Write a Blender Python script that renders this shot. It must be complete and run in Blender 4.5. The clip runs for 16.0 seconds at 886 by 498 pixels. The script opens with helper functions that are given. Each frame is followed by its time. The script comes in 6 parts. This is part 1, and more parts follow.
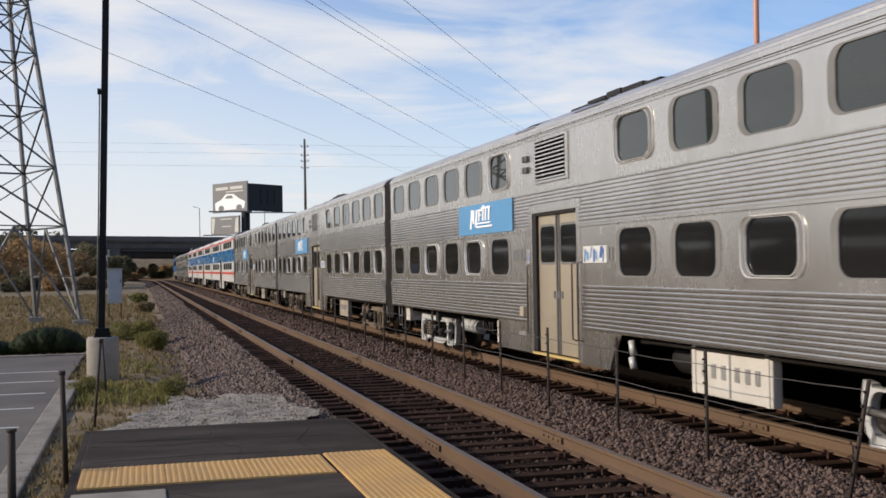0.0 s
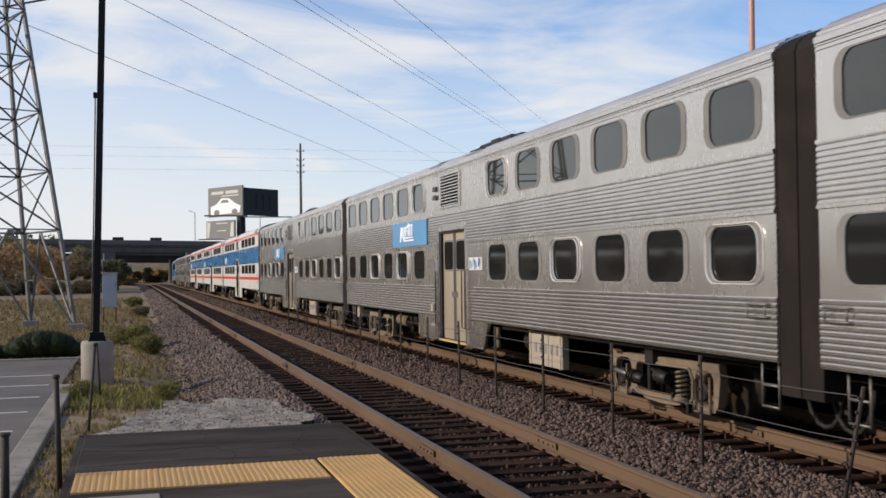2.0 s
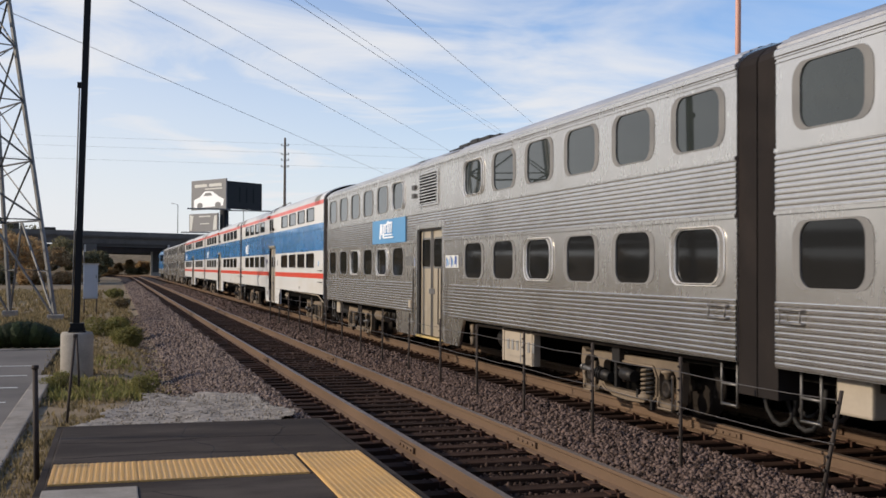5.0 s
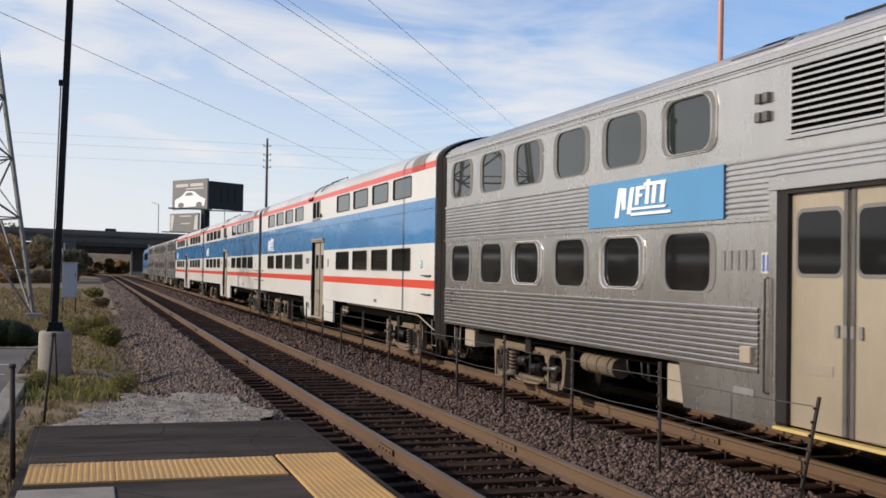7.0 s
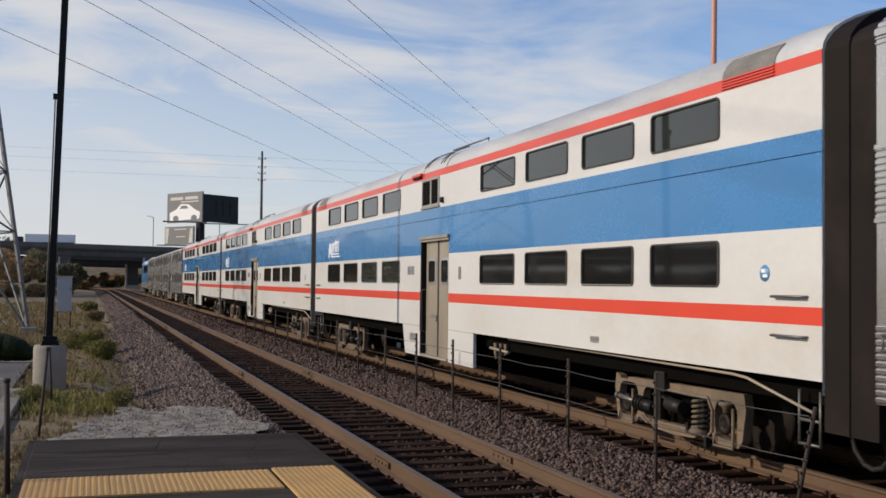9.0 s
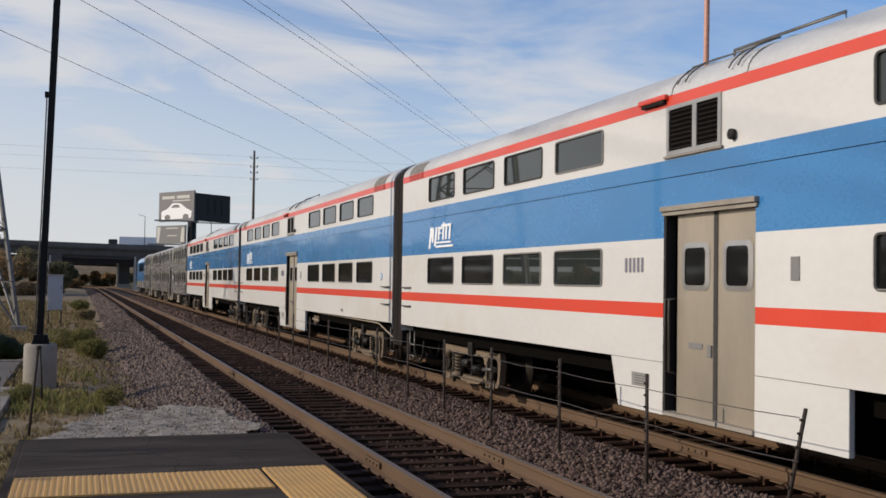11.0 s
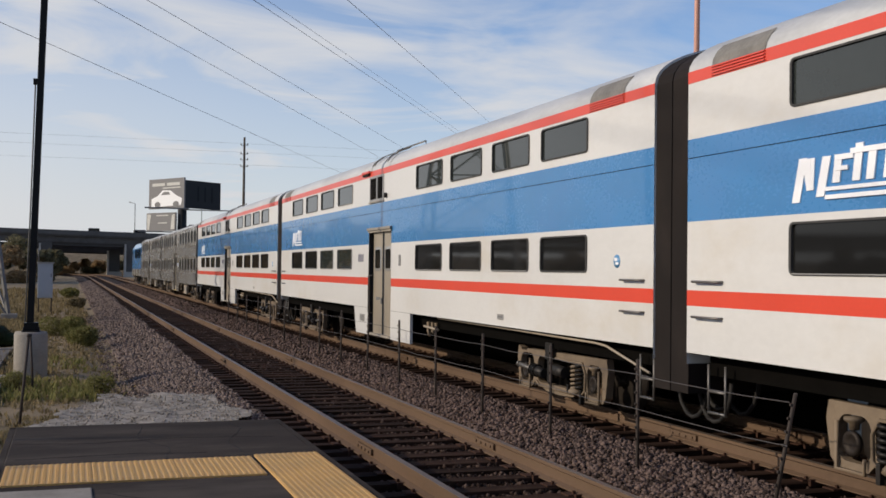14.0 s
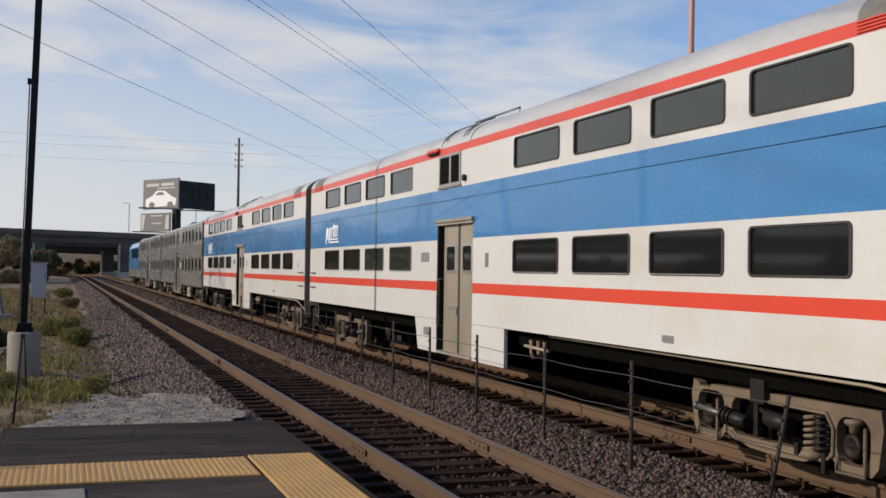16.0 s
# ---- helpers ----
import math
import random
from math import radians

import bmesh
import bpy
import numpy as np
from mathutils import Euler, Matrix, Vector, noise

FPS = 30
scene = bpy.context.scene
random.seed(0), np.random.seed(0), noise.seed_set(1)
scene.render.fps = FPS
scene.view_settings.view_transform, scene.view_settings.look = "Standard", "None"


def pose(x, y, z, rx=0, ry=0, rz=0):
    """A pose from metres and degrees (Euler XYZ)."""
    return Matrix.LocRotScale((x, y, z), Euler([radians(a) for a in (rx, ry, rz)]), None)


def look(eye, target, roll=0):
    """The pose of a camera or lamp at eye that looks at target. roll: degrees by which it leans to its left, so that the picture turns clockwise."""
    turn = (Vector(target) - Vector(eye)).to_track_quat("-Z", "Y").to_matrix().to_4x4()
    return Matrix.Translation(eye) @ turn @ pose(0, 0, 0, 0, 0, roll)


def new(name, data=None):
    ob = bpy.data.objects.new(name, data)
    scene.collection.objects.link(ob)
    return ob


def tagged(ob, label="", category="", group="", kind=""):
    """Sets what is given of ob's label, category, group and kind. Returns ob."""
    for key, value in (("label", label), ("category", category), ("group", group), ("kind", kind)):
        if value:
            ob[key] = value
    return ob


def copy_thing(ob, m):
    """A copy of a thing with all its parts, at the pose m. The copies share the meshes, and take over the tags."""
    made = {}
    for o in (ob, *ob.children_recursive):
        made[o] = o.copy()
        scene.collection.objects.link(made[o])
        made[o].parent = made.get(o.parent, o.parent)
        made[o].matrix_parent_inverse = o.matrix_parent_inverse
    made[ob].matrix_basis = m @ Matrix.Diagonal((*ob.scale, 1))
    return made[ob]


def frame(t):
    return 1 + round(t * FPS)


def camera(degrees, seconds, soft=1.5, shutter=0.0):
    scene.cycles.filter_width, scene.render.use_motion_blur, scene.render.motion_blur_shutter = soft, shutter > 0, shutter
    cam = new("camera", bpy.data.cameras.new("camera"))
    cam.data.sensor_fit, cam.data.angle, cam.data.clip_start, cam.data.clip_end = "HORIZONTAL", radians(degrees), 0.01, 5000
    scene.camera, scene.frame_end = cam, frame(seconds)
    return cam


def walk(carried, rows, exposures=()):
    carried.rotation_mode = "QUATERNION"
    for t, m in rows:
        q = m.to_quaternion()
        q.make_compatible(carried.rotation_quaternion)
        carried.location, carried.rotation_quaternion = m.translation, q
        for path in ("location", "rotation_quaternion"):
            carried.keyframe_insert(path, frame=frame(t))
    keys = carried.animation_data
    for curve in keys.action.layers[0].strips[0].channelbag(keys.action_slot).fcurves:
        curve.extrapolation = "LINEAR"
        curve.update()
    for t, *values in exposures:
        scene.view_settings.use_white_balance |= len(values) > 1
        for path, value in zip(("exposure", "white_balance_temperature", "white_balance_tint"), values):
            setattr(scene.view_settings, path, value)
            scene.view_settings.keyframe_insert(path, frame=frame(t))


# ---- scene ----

# World: x to the right across the tracks, y along them, z = 0 at the top of the rails.
EYE = 2.02
cam = camera(43.81, 16.0, soft=1.6, shutter=0.12)
PATH = [(0, -15.45, 0.88, 0.97), (0.5, -15.57, 0.87, 0.91), (1, -15.62, 0.93, 0.73), (1.5, -15.57, 1.04, 0.53), (2, -15.69, 1.14, 0.76), (2.5, -15.76, 1.16, 0.50), (3, -15.82, 1.14, 0.32), (3.5, -15.99, 1.01, 0.25), (4, -16.21, 0.82, 0.11), (6.5, -17.22, 1.32, -0.90), (7, -17.56, 1.15, -0.90), (7.5, -17.63, 1.27, -0.64), (8, -17.71, 1.40, -0.77), (8.5, -17.81, 1.59, -0.76), (9, -17.80, 1.77, -0.61), (11.5, -18.33, 1.79, -0.82), (12, -18.39, 1.87, -0.62), (12.5, -18.42, 1.67, -0.80), (13, -18.73, 1.41, -0.99), (13.5, -18.69, 1.21, -0.62), (14, -18.69, 1.09, -0.67), (14.5, -18.84, 0.90, -0.67), (15, -18.98, 0.92, -0.67), (15.5, -19.03, 1.06, -0.83), (16, -18.98, 1.15, -0.81)]
walk(cam, [(t, pose(0, 0, EYE, 90 + p, r, yw)) for t, yw, p, r in PATH],
     exposures=[(0, -0.11), (7, -0.12), (9.2, -0.40), (16, -0.39)])

# ---- daylight ----
SUN_TO = Vector((-7.45, 1.05, 3.3)).normalized()      # towards the sun: beyond the car park, low autumn afternoon
sun_data = bpy.data.lights.new("sun", "SUN")
sun_data.energy, sun_data.angle, sun_data.color = 4.5, radians(0.6), (1.0, 0.875, 0.71)
sun = new("sun", sun_data)
sun.matrix_world = look((-40, 5, 30), Vector((-40, 5, 30)) - SUN_TO)

world = bpy.data.worlds.new("sky")
scene.world = world
world.use_nodes = True
wn, wl = world.node_tree.nodes, world.node_tree.links
wn.clear()
w_out, w_bg = wn.new("ShaderNodeOutputWorld"), wn.new("ShaderNodeBackground")
w_sky = wn.new("ShaderNodeTexSky")
w_sky.sky_type, w_sky.sun_disc = "NISHITA", False
w_sky.sun_elevation = math.asin(SUN_TO.z)
w_sky.sun_rotation = math.atan2(SUN_TO.x, SUN_TO.y)
w_sky.air_density, w_sky.dust_density, w_sky.ozone_density = 1.0, 0.15, 3.0
w_co = wn.new("ShaderNodeTexCoord")
w_sep = wn.new("ShaderNodeSeparateXYZ")
wl.new(w_co.outputs["Generated"], w_sep.inputs[0])
# thin cirrus: direction laid on a flat cloud layer, stretched along one way
w_up = wn.new("ShaderNodeMath"); w_up.operation = "MAXIMUM"; w_up.inputs[1].default_value = 0.0
wl.new(w_sep.outputs["Z"], w_up.inputs[0])
w_add = wn.new("ShaderNodeMath"); w_add.operation = "ADD"; w_add.inputs[1].default_value = 0.16
wl.new(w_up.outputs[0], w_add.inputs[0])
w_div = wn.new("ShaderNodeVectorMath"); w_div.operation = "DIVIDE"
w_com = wn.new("ShaderNodeCombineXYZ")
for k in range(3):
    wl.new(w_add.outputs[0], w_com.inputs[k])
wl.new(w_co.outputs["Generated"], w_div.inputs[0]); wl.new(w_com.outputs[0], w_div.inputs[1])
w_map = wn.new("ShaderNodeMapping")
w_map.inputs["Rotation"].default_value = (0, 0, radians(24)); w_map.inputs["Scale"].default_value = (1.0, 1.6, 1.0)
w_map.inputs["Location"].default_value = (3.33, 0.85, 0)
wl.new(w_div.outputs[0], w_map.inputs[0])
w_no = wn.new("ShaderNodeTexNoise")
w_no.inputs["Scale"].default_value, w_no.inputs["Detail"].default_value, w_no.inputs["Roughness"].default_value = 1.35, 8.0, 0.54
w_no.inputs["Distortion"].default_value = 0.5
wl.new(w_map.outputs[0], w_no.inputs["Vector"])
w_ramp = wn.new("ShaderNodeMapRange"); w_ramp.interpolation_type = "SMOOTHSTEP"
w_ramp.inputs[1].default_value, w_ramp.inputs[2].default_value, w_ramp.inputs[3].default_value, w_ramp.inputs[4].default_value = 0.31, 0.68, 0.02, 0.95
wl.new(w_no.outputs["Fac"], w_ramp.inputs[0])
# the veil thins out overhead
w_thin = wn.new("ShaderNodeMapRange"); w_thin.interpolation_type = "SMOOTHSTEP"
w_thin.inputs[1].default_value, w_thin.inputs[2].default_value, w_thin.inputs[3].default_value, w_thin.inputs[4].default_value = 0.18, 0.40, 1.0, 0.14
w_veil = wn.new("ShaderNodeMath"); w_veil.operation = "MULTIPLY"
wl.new(w_ramp.outputs[0], w_veil.inputs[0]); wl.new(w_thin.outputs[0], w_veil.inputs[1])
# haze whitens the sky towards the horizon, reaching higher on the sunward side
w_dot = wn.new("ShaderNodeVectorMath"); w_dot.operation = "DOT_PRODUCT"
w_dot.inputs[1].default_value = SUN_TO
wl.new(w_co.outputs["Generated"], w_dot.inputs[0])
w_lift = wn.new("ShaderNodeMath"); w_lift.operation = "MULTIPLY_ADD"
w_lift.inputs[1].default_value = -0.25
wl.new(w_dot.outputs["Value"], w_lift.inputs[0]); wl.new(w_sep.outputs["Z"], w_lift.inputs[2])
wl.new(w_lift.outputs[0], w_thin.inputs[0])
w_haze = wn.new("ShaderNodeMapRange")
w_haze.inputs[1].default_value, w_haze.inputs[2].default_value, w_haze.inputs[3].default_value, w_haze.inputs[4].default_value = 0.0, 0.29, 0.92, 0.0
wl.new(w_lift.outputs[0], w_haze.inputs[0])
w_max = wn.new("ShaderNodeMath"); w_max.operation = "MAXIMUM"
wl.new(w_veil.outputs[0], w_max.inputs[0]); wl.new(w_haze.outputs[0], w_max.inputs[1])
w_mix = wn.new("ShaderNodeMix"); w_mix.data_type = "RGBA"
w_mix.inputs["B"].default_value = (8.1, 8.15, 8.4, 1)
w_tint = wn.new("ShaderNodeMix"); w_tint.data_type = "RGBA"; w_tint.blend_type = "MULTIPLY"
w_tint.inputs["Factor"].default_value = 1.0
w_tint.inputs["B"].default_value = (1.27, 1.44, 1.72, 1)
wl.new(w_sky.outputs[0], w_tint.inputs["A"])
wl.new(w_max.outputs[0], w_mix.inputs["Factor"]); wl.new(w_tint.outputs["Result"], w_mix.inputs["A"])
wl.new(w_mix.outputs["Result"], w_bg.inputs["Color"])
w_bg.inputs["Strength"].default_value = 0.11
wl.new(w_bg.outputs[0], w_out.inputs[0])


# ---- materials ----
def material(name, base, rough=0.6, metal=0.0, vary=0.15, scale=6.0, fine=60.0, bump=0.0, dirt=None, dirt_amount=0.0,
             stretch=(1, 1, 1), spec=0.5, per_object=0.0, per_island=0.0, coat=0.0, hue=None, leaf=0.0):
    """A surface with broad and fine variation, optional stains of another colour and fine relief."""
    m = bpy.data.materials.new(name)
    m.use_nodes = True
    n, l = m.node_tree.nodes, m.node_tree.links
    b = n["Principled BSDF"]
    b.inputs["Roughness"].default_value, b.inputs["Metallic"].default_value = rough, metal
    b.inputs["Specular IOR Level"].default_value = spec
    b.inputs["Coat Weight"].default_value = coat
    co = n.new("ShaderNodeTexCoord")
    mp = n.new("ShaderNodeMapping"); mp.inputs["Scale"].default_value = stretch
    l.new(co.outputs["Object"], mp.inputs[0])
    broad = n.new("ShaderNodeTexNoise"); broad.inputs["Scale"].default_value, broad.inputs["Detail"].default_value = scale, 6
    small = n.new("ShaderNodeTexNoise"); small.inputs["Scale"].default_value, small.inputs["Detail"].default_value = fine, 4
    l.new(mp.outputs[0], broad.inputs["Vector"]); l.new(mp.outputs[0], small.inputs["Vector"])
    summed = n.new("ShaderNodeMath"); summed.operation = "MULTIPLY_ADD"
    summed.inputs[1].default_value = 0.6
    l.new(small.outputs["Fac"], summed.inputs[0]); l.new(broad.outputs["Fac"], summed.inputs[2])
    rng = n.new("ShaderNodeMapRange")
    rng.inputs[1].default_value, rng.inputs[2].default_value = 0.5, 1.1
    rng.inputs[3].default_value, rng.inputs[4].default_value = 1 - vary, 1 + vary
    l.new(summed.outputs[0], rng.inputs[0])
    value = rng.outputs[0]
    for weight, kind in ((per_object, "object"), (per_island, "island")):
        if weight:
            src = n.new("ShaderNodeObjectInfo").outputs["Random"] if kind == "object" else n.new("ShaderNodeNewGeometry").outputs["Random Per Island"]
            r2 = n.new("ShaderNodeMapRange"); r2.inputs[3].default_value, r2.inputs[4].default_value = 1 - weight, 1 + weight
            l.new(src, r2.inputs[0])
            mul = n.new("ShaderNodeMath"); mul.operation = "MULTIPLY"
            l.new(value, mul.inputs[0]); l.new(r2.outputs[0], mul.inputs[1])
            value = mul.outputs[0]
    colour = n.new("ShaderNodeMix"); colour.data_type = "RGBA"; colour.blend_type = "MULTIPLY"
    colour.inputs["Factor"].default_value = 1.0
    colour.inputs["A"].default_value = (*base, 1)
    grey = n.new("ShaderNodeCombineXYZ")
    for k in range(3):
        l.new(value, grey.inputs[k])
    l.new(grey.outputs[0], colour.inputs["B"])
    out = colour.outputs["Result"]
    if hue:
        src = n.new("ShaderNodeNewGeometry").outputs["Random Per Island"]
        hm = n.new("ShaderNodeMix"); hm.data_type = "RGBA"
        hm.inputs["B"].default_value = (*hue, 1)
        hr = n.new("ShaderNodeMath"); hr.operation = "POWER"; hr.inputs[1].default_value = 1.6
        l.new(src, hr.inputs[0]); l.new(hr.outputs[0], hm.inputs["Factor"]); l.new(out, hm.inputs["A"])
        out = hm.outputs["Result"]
    if dirt:
        stain = n.new("ShaderNodeTexNoise"); stain.inputs["Scale"].default_value, stain.inputs["Detail"].default_value = scale * 0.45, 9
        stain.inputs["Roughness"].default_value = 0.65
        l.new(mp.outputs[0], stain.inputs["Vector"])
        sr = n.new("ShaderNodeMapRange"); sr.interpolation_type = "SMOOTHSTEP"
        sr.inputs[1].default_value, sr.inputs[2].default_value, sr.inputs[4].default_value = 0.46, 0.72, dirt_amount
        l.new(stain.outputs["Fac"], sr.inputs[0])
        dm = n.new("ShaderNodeMix"); dm.data_type = "RGBA"; dm.inputs["B"].default_value = (*dirt, 1)
        l.new(sr.outputs[0], dm.inputs["Factor"]); l.new(out, dm.inputs["A"])
        out = dm.outputs["Result"]
    l.new(out, b.inputs["Base Color"])
    if leaf:                         # light shines through thin leaves
        thin, blend = n.new("ShaderNodeBsdfTranslucent"), n.new("ShaderNodeMixShader")
        blend.inputs["Fac"].default_value = leaf
        l.new(out, thin.inputs["Color"])
        l.new(b.outputs[0], blend.inputs[1]); l.new(thin.outputs[0], blend.inputs[2])
        l.new(blend.outputs[0], n["Material Output"].inputs["Surface"])
    if rough > 0.15:
        rr = n.new("ShaderNodeMapRange"); rr.inputs[1].default_value, rr.inputs[2].default_value = 0.4, 1.2
        rr.inputs[3].default_value, rr.inputs[4].default_value = rough * 0.85, min(1, rough * 1.2)
        l.new(summed.outputs[0], rr.inputs[0]); l.new(rr.outputs[0], b.inputs["Roughness"])
    if bump:
        bp = n.new("ShaderNodeBump"); bp.inputs["Strength"].default_value, bp.inputs["Distance"].default_value = min(1.0, bump * 20), bump
        l.new(summed.outputs[0], bp.inputs["Height"]); l.new(bp.outputs[0], b.inputs["Normal"])
    return m


STEEL = material("brushed_stainless", (0.70, 0.655, 0.60), 0.21, 0.93, 0.06, 0.8, 9, dirt=(0.46, 0.41, 0.35), dirt_amount=0.5, stretch=(1, 0.6, 0.4))
STEEL_FLAT = material("flat_stainless", (0.69, 0.645, 0.59), 0.26, 0.93, 0.06, 0.8, 9, dirt=(0.47, 0.42, 0.36), dirt_amount=0.5, stretch=(1, 1.0, 0.35))
ROOF_STEEL = material("weathered_roof_steel", (0.54, 0.52, 0.50), 0.42, 0.7, 0.15, 1.0, 30, dirt=(0.22, 0.21, 0.2), dirt_amount=0.5, stretch=(1, 0.4, 1))
ROOF_PALE = material("pale_grimy_roof_paint", (0.52, 0.52, 0.51), 0.5, 0.2, 0.14, 0.8, 20, dirt=(0.24, 0.23, 0.22), dirt_amount=0.6, stretch=(1, 0.5, 1))
# Tan base holds the warm sunlight reflected by the steel doors.
DOOR_STEEL = material("door_stainless", (0.47, 0.395, 0.295), 0.38, 0.5, 0.08, 1.0, 20, dirt=(0.36, 0.30, 0.23), dirt_amount=0.5, stretch=(1, 1, 0.5))
DOOR_GREY = material("brushed_door_steel", (0.52, 0.445, 0.345), 0.38, 0.6, 0.08, 1.0, 20, dirt=(0.32, 0.275, 0.22), dirt_amount=0.5, stretch=(1, 1, 0.4))
PURPLE_MARK = material("violet_number_mark", (0.20, 0.19, 0.23), 0.5, 0, 0.1)
WHITE = material("white_coach_paint", (0.635, 0.622, 0.60), 0.36, 0, 0.06, 0.6, 16, dirt=(0.48, 0.40, 0.285), dirt_amount=0.7, stretch=(1, 0.5, 1.0), coat=0.25)
BLUE = material("blue_coach_paint", (0.034, 0.185, 0.43), 0.26, 0, 0.10, 0.9, 20, dirt=(0.07, 0.19, 0.44), dirt_amount=0.4, stretch=(1, 0.8, 1.3), coat=0.45)
RED = material("red_coach_paint", (0.66, 0.062, 0.030), 0.35, 0, 0.06, 1.2, 25, coat=0.3)
SIGN_BLUE = material("blue_sign_panel", (0.088, 0.262, 0.475), 0.4, 0, 0.06, 1.5, 30)
BADGE_BLUE = material("deep_blue_badge", (0.05, 0.10, 0.30), 0.45, 0, 0.05)
SIGN_WHITE = material("white_sign_mark", (0.85, 0.85, 0.87), 0.45, 0, 0.04)
GREY_MARK = material("grey_number_mark", (0.19, 0.185, 0.18), 0.5, 0, 0.1)
GREY_FRAME = material("dark_window_gasket", (0.05, 0.048, 0.046), 0.6, 0.0, 0.1, 3, 40, spec=0.2)
GASKET = material("weathered_grey_rubber_gasket", (0.175, 0.168, 0.16), 0.65, 0.0, 0.12, 2, 40, spec=0.25)
UPPER_FRAME = material("dull_silver_window_frame", (0.42, 0.405, 0.385), 0.4, 0.6, 0.08, 3, 40)
CHROME = material("bright_window_trim", (0.82, 0.79, 0.74), 0.38, 0.35, 0.04)
BLACK_RUBBER = material("black_rubber", (0.028, 0.026, 0.025), 0.6, 0, 0.2, 3, 40, spec=0.12)
GLASS = material("dark_tinted_glass", (0.012, 0.012, 0.012), 0.05, 0, 0.1, 1.0, 8, spec=0.28)
GLASS_UP = material("smoked_upper_glass", (0.028, 0.033, 0.031), 0.02, 0, 0.1, 1.0, 8, spec=0.7)
DIAPHRAGM = material("brown_black_diaphragm", (0.016, 0.0125, 0.011), 0.75, 0, 0.25, 2, 30, dirt=(0.034, 0.026, 0.022), dirt_amount=0.5, spec=0.12)
# Near-black: grime, plus shade painted into voids and beneath the coaches.
UNDER = material("grime_and_shade_black", (0.0045, 0.004, 0.0035), 0.95, 0.0, 0.3, 3, 30, spec=0.03)
TRUCK = material("dusty_cast_truck_steel", (0.165, 0.121, 0.079), 0.7, 0.05, 0.18, 2.5, 25, 0.004, dirt=(0.09, 0.064, 0.043), dirt_amount=0.85, per_object=0.25)
TRUCK_BRIGHT = material("silver_painted_truck_steel", (0.50, 0.49, 0.47), 0.5, 0.25, 0.15, 2.5, 25, 0.006, dirt=(0.06, 0.055, 0.05), dirt_amount=0.85)
TRUCK_DARK = material("greasy_dark_steel", (0.03, 0.027, 0.025), 0.5, 0.5, 0.3, 4, 40, spec=0.2)
BOX_PALE = material("pale_equipment_box", (0.55, 0.51, 0.45), 0.55, 0.1, 0.12, 2, 30, dirt=(0.34, 0.30, 0.25), dirt_amount=0.5)
BOXES = material("dusty_equipment_box", (0.36, 0.30, 0.23), 0.55, 0.1, 0.12, 2, 30, dirt=(0.28, 0.24, 0.19), dirt_amount=0.5)
WHEEL = material("worn_wheel_steel", (0.028, 0.022, 0.018), 0.55, 0.5, 0.25, 4, 40, spec=0.2)
HANDHOLD = material("dark_worn_handhold", (0.15, 0.14, 0.13), 0.45, 0.5, 0.2)
INTAKE = material("sooty_roof_patch", (0.20, 0.19, 0.175), 0.8, 0, 0.3, 3, 20, spec=0.1)
TAR = material("black_tar_seam", (0.012, 0.011, 0.011), 0.7, 0, 0.1, spec=0.15)
OLD_KERB = material("old_grey_kerb", (0.28, 0.248, 0.21), 0.9, 0, 0.25, 2.5, 40, 0.006, dirt=(0.13, 0.11, 0.085), dirt_amount=0.75, spec=0.1)
YELLOW_EDGE = material("yellow_step_edge", (0.52, 0.38, 0.14), 0.5, 0, 0.1)
RAIL = material("rusty_rail_side", (0.128, 0.083, 0.054), 0.75, 0.1, 0.18, 1.2, 30, 0.002, dirt=(0.085, 0.050, 0.032), dirt_amount=0.6, stretch=(1, 0.4, 1), spec=0.12)
RAIL_TOP = material("worn_rail_head", (0.15, 0.115, 0.09), 0.5, 0.35, 0.12, 2, 30, stretch=(1, 0.2, 1), spec=0.3)
TIE = material("creosoted_wood_tie", (0.029, 0.016, 0.011), 0.9, 0, 0.45, 3, 30, 0.01, dirt=(0.042, 0.027, 0.020), dirt_amount=0.55, stretch=(0.4, 2.2, 1), per_object=0.4, spec=0.06)
TIE_PLATE = material("rusty_tie_plate", (0.055, 0.029, 0.02), 0.85, 0.1, 0.25, 6, 50, spec=0.1)
# Darkened bed: shade in the gaps between loose stones, as colour.
BALLAST = material("crushed_stone_bed", (0.045, 0.033, 0.028), 0.95, 0, 0.5, 7, 36, 0.04, dirt=(0.035, 0.026, 0.022), dirt_amount=0.6, spec=0.08)
TRACK_BED = material("oily_track_bed", (0.026, 0.018, 0.0145), 0.95, 0, 0.5, 9, 42, 0.03, dirt=(0.017, 0.011, 0.009), dirt_amount=0.6, spec=0.06)
STONE = material("ballast_stone", (0.285, 0.222, 0.193), 0.92, 0, 0.2, 14, 70, per_island=0.8, hue=(0.055, 0.037, 0.031), spec=0.1)
MID_STONE = material("rust_dusted_stone", (0.215, 0.153, 0.130), 0.92, 0, 0.2, 14, 70, per_island=0.95, hue=(0.030, 0.0185, 0.0145), spec=0.08)
DARK_STONE = material("oily_ballast_stone", (0.020, 0.0125, 0.0098), 0.92, 0, 0.2, 14, 70, per_island=0.7, hue=(0.10, 0.069, 0.056), spec=0.08)
ASPHALT = material("dark_platform_asphalt", (0.044, 0.036, 0.031), 0.9, 0, 0.5, 1.1, 60, 0.004, dirt=(0.10, 0.083, 0.07), dirt_amount=0.8, stretch=(0.6, 1.7, 1), spec=0.05)
LOT = material("grey_car_park_asphalt", (0.15, 0.134, 0.118), 0.88, 0, 0.2, 0.7, 70, 0.004, dirt=(0.085, 0.078, 0.071), dirt_amount=0.6, spec=0.12)
